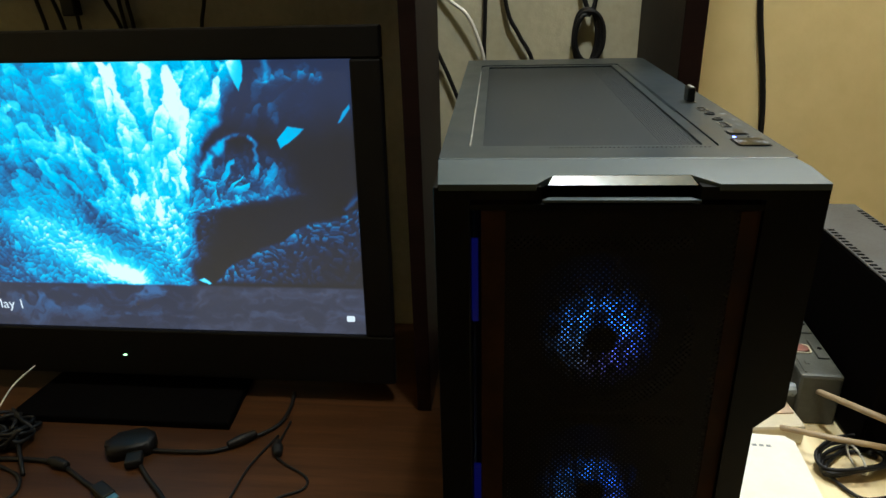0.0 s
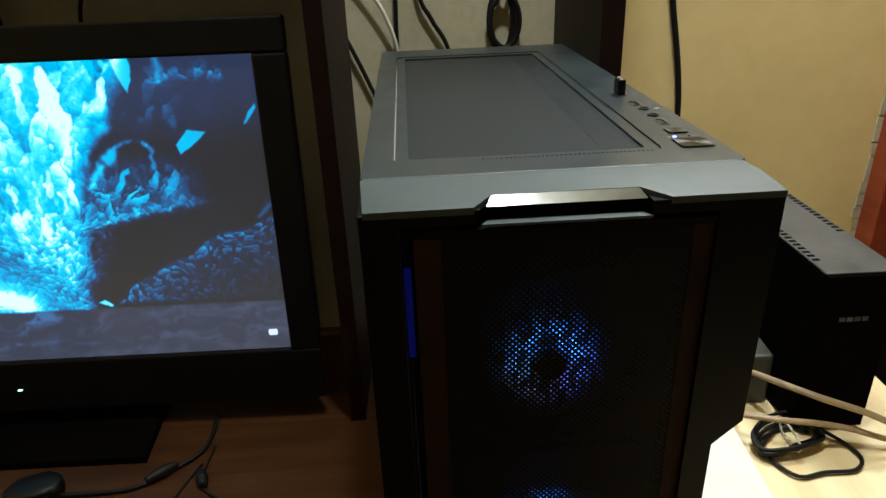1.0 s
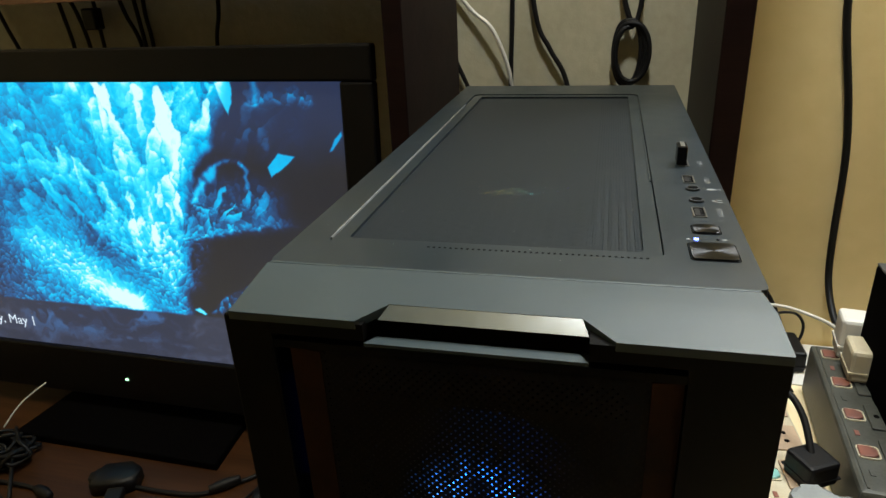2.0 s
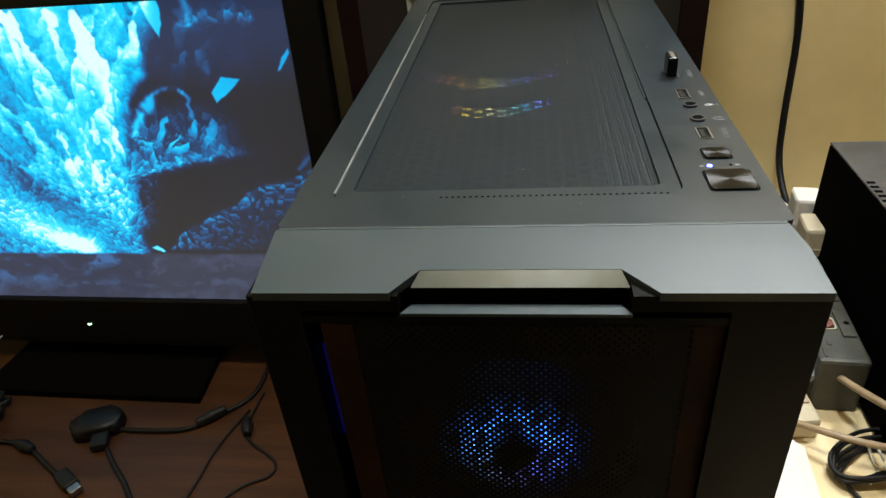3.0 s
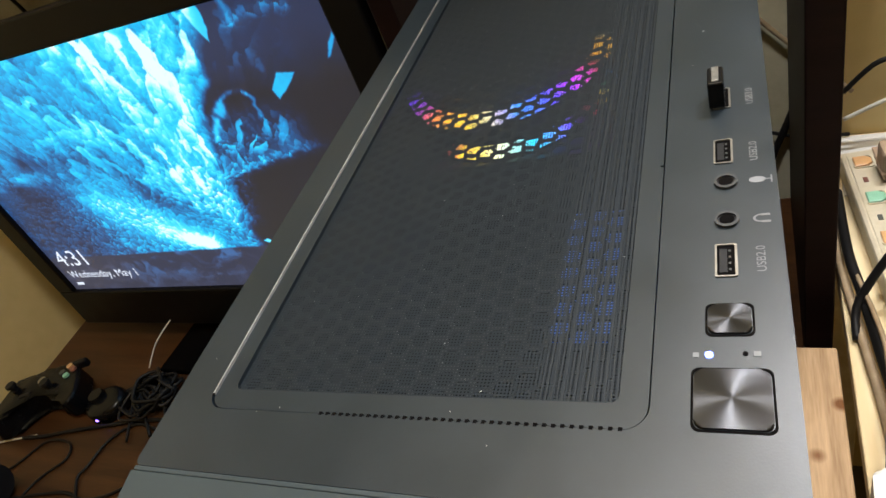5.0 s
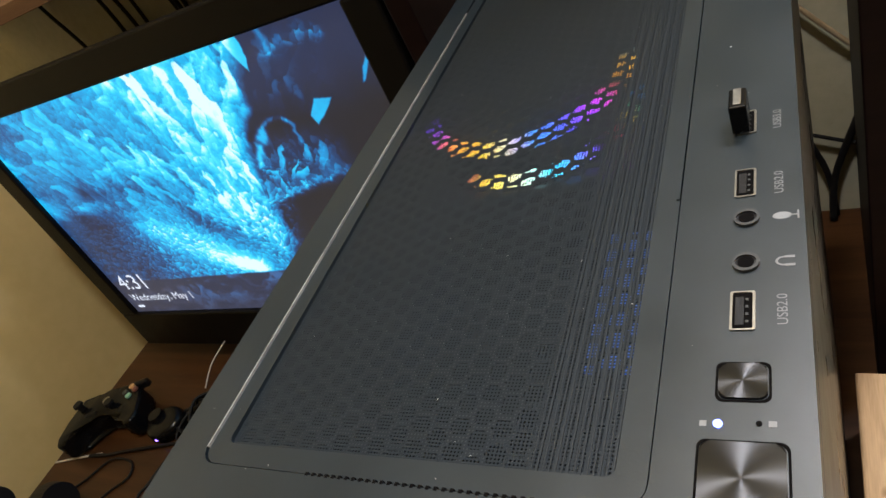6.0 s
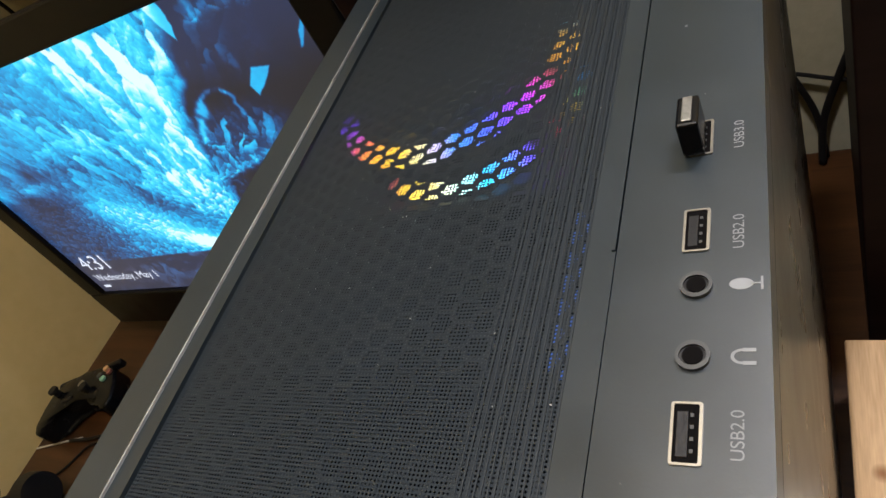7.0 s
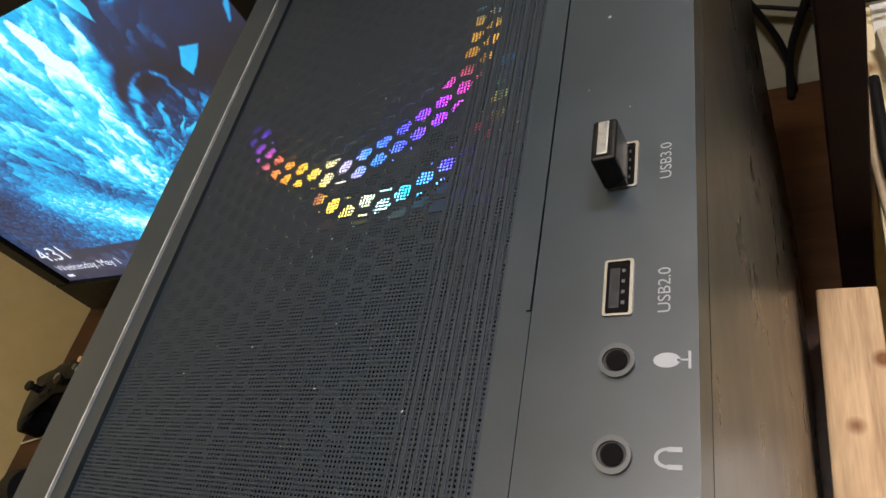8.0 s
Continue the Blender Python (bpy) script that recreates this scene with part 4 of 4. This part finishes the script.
cable("coiled_cable", [(0.046, WY - 0.005, 1.45), (0.046, WY - 0.005, 1.3)] + coil + [(0.07, WY - 0.008, 1.26), (0.072, WY - 0.005, 1.45)], 0.0034, "rubber", "black cable wound into a hanging loop on the wall", steps=4)
cable("power_cable", [(0.292, 0.703, 1.6), (0.298, 0.703, 1.35), (0.302, 0.703, 1.25), (0.322, 0.702, 1.14), (0.331, 0.702, 1.07), (0.334, 0.700, 0.97), (0.338, 0.695, 0.905), (0.342, 0.66, 0.868), (0.345, 0.62, 0.86)], 0.0046, "rubber", "thick black cable hanging down the cream wall")
cable("cable", [(0.19, 0.69, 0.87), (0.222, 0.69, 0.903), (0.252, 0.69, 0.896), (0.276, 0.685, 0.862), (0.292, 0.67, 0.82), (0.30, 0.64, 0.80), (0.285, 0.60, 0.803)], 0.0030, "rubber", "black cable bowed against the cream wall")
cable("white_cable", [(0.19, 0.68, 0.84), (0.244, 0.685, 0.862), (0.285, 0.68, 0.868), (0.33, 0.66, 0.862), (0.335, 0.595, 0.88)], 0.0024, "white_cable", "thin white cable running to a power adapter")
cable("cable", [(0.255, 0.68, 0.80), (0.258, 0.69, 0.825), (0.278, 0.69, 0.85), (0.305, 0.69, 0.853), (0.316, 0.685, 0.835), (0.305, 0.675, 0.81), (0.27, 0.665, 0.80), (0.2, 0.64, 0.80)], 0.002, "rubber", "thin black cable in a loose loop")
cable("cable", [(0.04, 0.705, 1.06), (0.10, 0.705, 0.98), (0.144, 0.705, 0.926), (0.20, 0.705, 0.86)], 0.0028, "beige_cable", "brownish cable slanting across the wall behind the case")
cable("cable", [(0.05, 0.705, 0.84), (0.092, 0.705, 0.826), (0.141, 0.705, 0.806), (0.2, 0.705, 0.80)], 0.0022, "rubber", "thin black cable low on the wall behind the case")
cable("cable", [(0.07, 0.703, 0.87), (0.094, 0.703, 0.809), (0.107, 0.703, 0.763), (0.112, 0.70, 0.704)], 0.0036, "rubber", "black cable drooping behind the case")
cable("cable", [(0.16, 0.703, 0.90), (0.141, 0.703, 0.846), (0.114, 0.703, 0.762), (0.108, 0.69, 0.704)], 0.0042, "rubber", "black cable drooping behind the case")

# ---- on the plywood table ----
TZ = 0.795
sheet = thing("paper_sheet", "plain white sheet lying on the plywood table", "paper")
part("sheet", box(0.185, 0.60, TZ, 0.49, 0.705, TZ + 0.002), "white_plastic", sheet)

router = thing("router", "white plastic router lying on the plywood table", "router", pose(0.206, 0.192, TZ, 0, 0, -3))
part("body", prism(rounded(-0.041, -0.059, 0.041, 0.06, 0.007), 0.004, 0.045, 0.004), "white_plastic", router)
for k in range(6):
    part("vent_slot", box(-0.036, -0.0596, 0.009 + k * 0.0055, 0.036, -0.0588, 0.0115 + k * 0.0055), "cream_plastic", router)
for k in range(5):
    part("printed_mark", box(-0.018 + k * 0.007, 0.04, 0.045, -0.0135 + k * 0.007, 0.043, 0.0452), "print_white", router)
for x in (-0.03, 0.03):
    for y in (-0.045, 0.045):
        part("foot", cyl(x, y, 0, 0.004, 0.005, 12), "rubber", router)
net = thing("network_plug", "blue network plug in the back of the router", "plug", pose(0.1825, 0.254, TZ + 0.034, 0, 0, -3))
bm = prism([(-0.0052, 0.0), (0.0052, 0.0), (0.0025, 0.034), (-0.0025, 0.034)], -0.005, 0.005, 0.0012)
part("boot", bm, "blue_plastic", net)
for k in range(3):
    part("ridge", box(-0.0048 + k * 0.0006, 0.006 + k * 0.008, 0.005, 0.0048 - k * 0.0006, 0.008 + k * 0.008, 0.0058), "blue_plastic", net)
cable("network_cable", [(0.184, 0.288, 0.829), (0.192, 0.358, 0.83), (0.188, 0.41, 0.828), (0.178, 0.50, 0.81), (0.176, 0.6, 0.80)], 0.0022, "beige_cable", "thin yellowish network cable beside the power strip")


def power_strip(name, label, m, length, width, height, body, switches, sockets, pitch):
    s = thing(name, label, "power strip", m)
    part("body", box(0, -length, 0, width, 0, height, 0.004), body, s)
    part("rail", box(0.006, -length + 0.006, height, 0.0085, -0.006, height + 0.0012), body, s)
    for k, mat in enumerate(switches):
        y = -0.022 - k * pitch
        sw = part("switch", prism([(0.010, y - 0.008), (0.021, y - 0.008), (0.0265, y - 0.004), (0.0265, y + 0.004), (0.021, y + 0.008), (0.010, y + 0.008)], height, height + 0.003, 0.001), mat, s)
        part("surround", frame_of(rounded(0.0085, y - 0.0098, 0.0285, y + 0.0098, 0.004), rounded(0.0095, y - 0.0087, 0.0272, y + 0.0087, 0.004), height, height + 0.0016), "cream_plastic", sw)
        lamp_y = y - pitch / 2
        if lamp_y > -length + 0.02:
            part("indicator", box(0.013, lamp_y - 0.004, height, 0.0175, lamp_y + 0.004, height + 0.001, 0.0004), "grey_plastic" if k % 2 else "switch_red", s)
    for k in range(sockets):
        y = -0.022 - k * pitch
        so = part("socket", box(0.031, y - 0.021, height, width - 0.004, y + 0.021, height + 0.0025, 0.001), "socket_beige" if body == "cream_plastic" else body, s)
        for dx, dy in ((0.008, 0.0), (0.018, 0.007), (0.018, -0.007)):
            if 0.031 + dx + 0.003 < width - 0.004:
                part("pin_hole", cyl(0.031 + dx, y + dy, height + 0.0024, height + 0.0029, 0.0028, 12), "hole", so)
    return s


power_strip("power_strip", "aged cream power strip with coloured switches, on the table", pose(0.183, 0.645, TZ, 0, 0, 5.6), 0.36, 0.068, 0.026, "cream_plastic",
            ["switch_orange", "switch_green", "switch_orange", "switch_cyan", "switch_cyan", "switch_green"], 6, 0.059)
power_strip("power_strip", "dusty grey power strip with red switches, on the table", pose(0.300, 0.592, TZ, 0, 0, -3.0), 0.26, 0.026 + 0.022, 0.068, "grey_plastic",
            ["switch_red"] * 4, 4, 0.060)


def adapter(name, label, m, size, mat, cord=None):
    a = thing(name, label, "adapter", m)
    part("body", box(-size[0] / 2, -size[1] / 2, 0, size[0] / 2, size[1] / 2, size[2], min(size) * 0.14), mat, a)
    part("collar", box(-size[0] / 2 - 0.001, -size[1] / 2 - 0.001, size[2] * 0.28, size[0] / 2 + 0.001, size[1] / 2 + 0.001, size[2] * 0.34), mat, a)
    return a


adapter("power_adapter", "white power adapter plugged into the grey strip", pose(0.3375, 0.575, TZ + 0.0705, 0, 0, -6), (0.032, 0.036, 0.052), "white_plastic")
adapter("power_adapter", "cream power adapter plugged into the grey strip", pose(0.337, 0.528, TZ + 0.0705, 0, 0, -4), (0.034, 0.042, 0.04), "cream_plastic")
adapter("power_adapter", "beige block plugged into the cream strip", pose(0.232, 0.602, TZ + 0.029, 0, 0, 6), (0.034, 0.03, 0.034), "socket_beige")
adapter("power_adapter", "black power adapter plugged into the cream strip", pose(0.246, 0.545, TZ + 0.029, 0, 0, 6), (0.044, 0.05, 0.04), "black_gloss")
adapter("power_adapter", "black plug in the cream strip", pose(0.262, 0.39, TZ + 0.029, 0, 0, 30), (0.036, 0.036, 0.028), "black_plastic")
adapter("power_adapter", "black adapter box lying on the table", pose(0.285, 0.655, TZ + 0.0022, 0, 0, 4), (0.05, 0.06, 0.03), "black_plastic")

grey = thing("grey_plug", "grey plug with a ribbed neck in the cream strip", "plug", pose(0.252, 0.337, TZ + 0.0288, 0, 0, 8))
part("head", prism(rounded(-0.02, -0.016, 0.022, 0.016, 0.013), 0, 0.022, 0.006), "grey_plug", grey)
part("neck", tube([(0.02, 0, 0.013), (0.035, 0, 0.013), (0.055, 0, 0.012)], [0.008, 0.0075, 0.0045], 10), "grey_plug", grey)
for k in range(4):
    part("ridge", tube([(0.03 + k * 0.006, 0, 0.0128), (0.033 + k * 0.006, 0, 0.0126)], 0.0084 - k * 0.0009, 10, straight=True), "grey_plug", grey)
cable("power_cable", [(0.307, 0.345, 0.836), (0.318, 0.30, 0.852), (0.35, 0.262, 0.855), (0.40, 0.245, 0.842), (0.45, 0.235, 0.816), (0.487, 0.215, 0.802), (0.508, 0.20, 0.78), (0.514, 0.195, 0.70)], 0.0038, "beige_cable", "thick beige power cable arching over the table")
cable("power_cable", [(0.25, 0.30, 0.815), (0.30, 0.262, 0.83), (0.37, 0.25, 0.825), (0.43, 0.245, 0.806), (0.485, 0.232, 0.801), (0.506, 0.224, 0.785), (0.512, 0.22, 0.70)], 0.0034, "beige_cable", "thick beige power cable lying over the table")
cable("power_cable", [(0.178, 0.60, 0.803), (0.178, 0.50, 0.812), (0.184, 0.44, 0.815), (0.193, 0.35, 0.812), (0.199, 0.285, 0.812), (0.215, 0.262, 0.803)], 0.0048, "rubber", "black cable lying along the cream power strip")
cable("power_cable", [(0.172, 0.62, 0.801), (0.170, 0.52, 0.802), (0.177, 0.43, 0.802), (0.186, 0.34, 0.802), (0.190, 0.275, 0.802)], 0.0042, "beige_cable", "brown cable lying along the cream power strip")
cable("power_cable", [(0.262, 0.39, 0.845), (0.255, 0.42, 0.875), (0.24, 0.44, 0.89), (0.215, 0.45, 0.88), (0.18, 0.43, 0.82), (0.176, 0.40, 0.80)], 0.0038, "rubber", "black cable bowing out of a plug")

ups = thing("battery_backup", "dusty black battery backup box on the plywood table", "power supply", pose(0.338, 0.28, TZ, 0, 0, 0))
# Body colour holds the shade of its unlit sides; the top's grey is dust.
part("body", box(0, 0, 0.004, 0.079, 0.275, 0.1975, 0.003), "shaded_black", ups)
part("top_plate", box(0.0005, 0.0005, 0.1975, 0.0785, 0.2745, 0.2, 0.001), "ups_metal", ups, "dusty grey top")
part("front_panel", box(0.001, -0.0035, 0.006, 0.078, 0.0, 0.198, 0.0015), "shaded_black", ups)
for k in range(16):
    y = 0.03 + k * 0.0095
    part("vent_slot", box(0.0025, y, 0.1995, 0.010, y + 0.004, 0.2006), "hole", ups)
    part("vent_slot", box(0.069, y + 0.07, 0.1995, 0.0765, y + 0.074, 0.2006), "hole", ups)
for k in range(4):
    part("printed_mark", box(0.022 + k * 0.008, -0.0041, 0.145, 0.028 + k * 0.008, -0.0034, 0.15), "grey_dark", ups)
for x in (0.015, 0.064):
    for y in (0.03, 0.245):
        part("foot", cyl(x, y, 0, 0.004, 0.007, 12), "rubber", ups)
random.seed(4)
for k in range(5):
    loops = []
    for i in range(9):
        a = 2 * math.pi * i / 9
        loops.append((0.322 + (0.034 + 0.002 * k) * math.cos(a) * (1 - 0.25 * math.sin(a)) + random.uniform(-0.003, 0.003), 0.262 + (0.016 + 0.003 * k) * math.sin(a) + 0.35 * 0.034 * math.cos(a) + random.uniform(-0.003, 0.003), TZ + 0.004 + 0.003 * k + 0.002 * math.sin(3 * a)))
    if k == 0:
        winding = loops
    else:
        winding = winding + loops
cable("coiled_cable", winding + [(0.36, 0.27, TZ + 0.012), (0.382, 0.255, TZ + 0.004), (0.388, 0.23, TZ + 0.004), (0.372, 0.213, TZ + 0.004), (0.34, 0.212, TZ + 0.004), (0.31, 0.208, TZ + 0.004), (0.294, 0.232, TZ + 0.004), (0.287, 0.262, TZ + 0.006)], 0.0021, "rubber", "black cable coiled and tied on the plywood table", steps=4)
tie = thing("cable_tie", "pale wire tie round the coiled cable", "cable tie")
part("loop", tube([(0.322 + 0.004, 0.262 + 0.022 * math.cos(a) - 0.002, TZ + 0.011 + 0.009 * math.sin(a)) for a in np.linspace(0, 6.2, 12)], 0.0013, 6), "white_cable", tie, smooth=True)
cable("cable", [(0.345, 0.272, TZ + 0.01), (0.375, 0.30, TZ + 0.02), (0.372, 0.34, TZ + 0.03), (0.34, 0.37, TZ + 0.035), (0.31, 0.40, TZ + 0.03)], 0.0027, "rubber", "black cable rising from the coil")

# ---- on the brown desk ----
DZ = 0.70


def flat(points, h=0.0026):
    return [(x, y, DZ + h) for x, y in points]


cable("cable", flat([(-0.769, 0.148), (-0.816, 0.198), (-0.813, 0.221), (-0.804, 0.266), (-0.765, 0.295), (-0.701, 0.281), (-0.674, 0.252), (-0.685, 0.225), (-0.733, 0.187), (-0.781, 0.173), (-0.833, 0.177), (-0.95, 0.15)]), 0.0024, "rubber", "black cable lying in a wide loop on the desk")
cable("cable", flat([(-1.0, 0.25), (-0.954, 0.257), (-0.913, 0.268), (-0.813, 0.291), (-0.752, 0.303), (-0.692, 0.306), (-0.646, 0.299), (-0.595, 0.271), (-0.56, 0.253)], 0.0034), 0.0032, "rubber", "black cable with a plug lying across the desk")
cable("cable", flat([(-0.545, 0.336), (-0.488, 0.336), (-0.442, 0.343), (-0.405, 0.372), (-0.378, 0.403), (-0.374, 0.444), (-0.38, 0.48)], 0.0033), 0.0031, "rubber", "black cable running to the monitor from a video adapter")
cable("cable", flat([(-0.554, 0.323), (-0.514, 0.283), (-0.473, 0.246), (-0.42, 0.18), (-0.40, 0.08)], 0.0034), 0.0032, "rubber", "black cable from a video adapter")
cable("cable", flat([(-0.364, 0.412), (-0.364, 0.35), (-0.348, 0.327), (-0.309, 0.302), (-0.306, 0.28), (-0.339, 0.258), (-0.38, 0.2)], 0.002), 0.0018, "rubber", "thin black cable curling on the desk")
cable("cable", flat([(-0.372, 0.38), (-0.39, 0.315), (-0.394, 0.253), (-0.41, 0.16)], 0.002), 0.0018, "rubber", "thin black cable on the desk")
cable("cable", flat([(-1.03, 0.15), (-0.972, 0.205), (-0.94, 0.249), (-0.889, 0.252), (-0.869, 0.227), (-0.9, 0.185), (-0.92, 0.1)], 0.0023), 0.0021, "rubber", "thin black cable in a loop on the desk")
cable("white_cable", flat([(-1.083, 0.229), (-1.035, 0.242), (-0.975, 0.258)], 0.002), 0.0017, "white_cable", "thin pale cord at the desk's edge")
for a, b in (((-0.662, 0.302), (-0.632, 0.293)), ((-0.432, 0.348), (-0.402, 0.376)), ((-0.366, 0.36), (-0.356, 0.335))):
    f = thing("ferrite", "black ferrite bead on a desk cable", "cable", group="ferrite beads")
    part("bead", tube([(*a, DZ + 0.008), ((a[0] + b[0]) / 2, (a[1] + b[1]) / 2, DZ + 0.008), (*b, DZ + 0.008)], [0.005, 0.0078, 0.005], 12), "rubber", f, smooth=True)
va = thing("video_adapter", "black video adapter lying on the desk", "adapter", pose(-0.566, 0.338, DZ, 0, 0, 22))
part("body", prism(rounded(-0.032, -0.02, 0.032, 0.02, 0.014), 0.0, 0.02, 0.008), "black_plastic", va, smooth=True)
part("plug", box(-0.004, -0.044, 0.002, 0.018, -0.02, 0.014, 0.003), "rubber", va)
dv = thing("video_plug", "black cable end with a metal plug on the desk", "plug", pose(-0.545, 0.245, DZ, 0, 0, -32))
part("grip", box(-0.03, -0.009, 0.001, 0.004, 0.009, 0.013, 0.003), "rubber", dv)
part("shell", box(0.004, -0.007, 0.003, 0.016, 0.007, 0.011, 0.001), "steel", dv)

# game controller
pad = thing("game_controller", "glossy black game controller lying on the desk", "game controller", pose(-0.985, 0.318, DZ, 0, 0, 24))
half = [(0.0, 0.040), (0.028, 0.041), (0.052, 0.036), (0.070, 0.022), (0.079, -0.004), (0.084, -0.036), (0.077, -0.055), (0.062, -0.056), (0.048, -0.036), (0.030, -0.018), (0.0, -0.016)]
outline = half + [(-x, y) for x, y in half[-2:0:-1]]
bm = prism(outline[::-1], 0.006, 0.046, 0.0)
bmesh.ops.bevel(bm, geom=[e for e in bm.edges], offset=0.011, segments=4, affect="EDGES", profile=0.55, clamp_overlap=True)
part("shell", bm, "black_gloss", pad, smooth=True)
for x, y in ((-0.052, 0.016), (0.024, -0.006)):
    st = part("thumbstick", cyl(x, y, 0.044, 0.056, 0.006, 16), "black_plastic", pad)
    part("cap", cyl(x, y, 0.056, 0.061, 0.009, 20, 0.008), "rubber", st)
for (x, y), mat in zip(((0.052, 0.026), (0.062, 0.016), (0.042, 0.016), (0.052, 0.006)), ("switch_orange", "switch_red", "grey_plastic", "switch_green")):
    part("button", cyl(x, y, 0.045, 0.0495, 0.0052, 16), mat, pad)
part("pad_cross", box(-0.035, -0.010, 0.045, -0.013, -0.003, 0.0485, 0.001), "black_plastic", pad)
part("guide_button", cyl(0.0, 0.016, 0.045, 0.048, 0.007, 20), "steel", pad)
for x in (-0.05, 0.05):
    part("shoulder_button", box(x - 0.02, 0.036, 0.024, x + 0.02, 0.048, 0.04, 0.004), "black_plastic", pad)

# wireless receiver with a tangle of cables
hub = thing("usb_hub", "round black hub with a violet light on the desk", "usb hub", pose(-0.845, 0.318, DZ, 0, 0, 15))
part("body", prism([(0.036 * math.cos(a), 0.03 * math.sin(a)) for a in np.linspace(0, 2 * math.pi, 25)[:-1]], 0.002, 0.026, 0.008), "black_gloss", hub, smooth=True)
part("dial", cyl(-0.014, 0.008, 0.026, 0.034, 0.014, 24, 0.012), "black_gloss", hub)
part("light", cyl(-0.006, -0.0295, 0.012, 0.016, 0.0016, 10), "led_violet", hub, "violet indicator light")
random.seed(11)
for k in range(6):
    cx, cy = -0.775 + random.uniform(-0.03, 0.03), 0.345 + random.uniform(-0.025, 0.025)
    pts, a = [], random.uniform(0, 6)
    for i in range(20):
        a += random.uniform(0.45, 1.2)
        pts.append((cx + random.uniform(0.016, 0.05) * math.cos(a), cy + random.uniform(0.014, 0.04) * math.sin(a), DZ + 0.004 + 0.006 * k * random.uniform(0.3, 1.0)))
    pts.append((cx - 0.02 + 0.03 * k - 0.06, cy - 0.07 + 0.02 * random.random(), DZ + 0.003))
    cable("tangled_cable", pts, 0.0022 + 0.0003 * (k % 3), "rubber", "black cable tangled into a heap on the desk", "tangled cables", 4)
cable("cable", [(-0.80, 0.385, DZ + 0.02), (-0.795, 0.42, DZ + 0.04), (-0.785, 0.46, DZ + 0.05)], [0.0012, 0.0012], "white_cable", "short bare wire rising behind the tangle")

# headphones at the desk's edge
ph = thing("headphones", "black headphones lying at the edge of the desk", "headphones", pose(-1.02, 0.135, DZ, 0, 0, 10))
part("headband", tube([(0.085 * math.cos(a), 0.02 * math.cos(a * 2) - 0.01, 0.012 + 0.062 * math.sin(a)) for a in np.linspace(0.0, math.pi, 13)], 0.0085, 10), "rubber", ph, smooth=True)
for s in (-1, 1):
    bm = cyl(0, 0, -0.014, 0.014, 0.034, 28, 0.03)
    bmesh.ops.rotate(bm, verts=bm.verts, cent=(0, 0, 0), matrix=Matrix.Rotation(radians(80), 3, "Y"))
    bmesh.ops.translate(bm, verts=bm.verts, vec=(s * 0.08, 0.008, 0.035))
    part("ear_cup", bm, "black_plastic", ph, smooth=False)
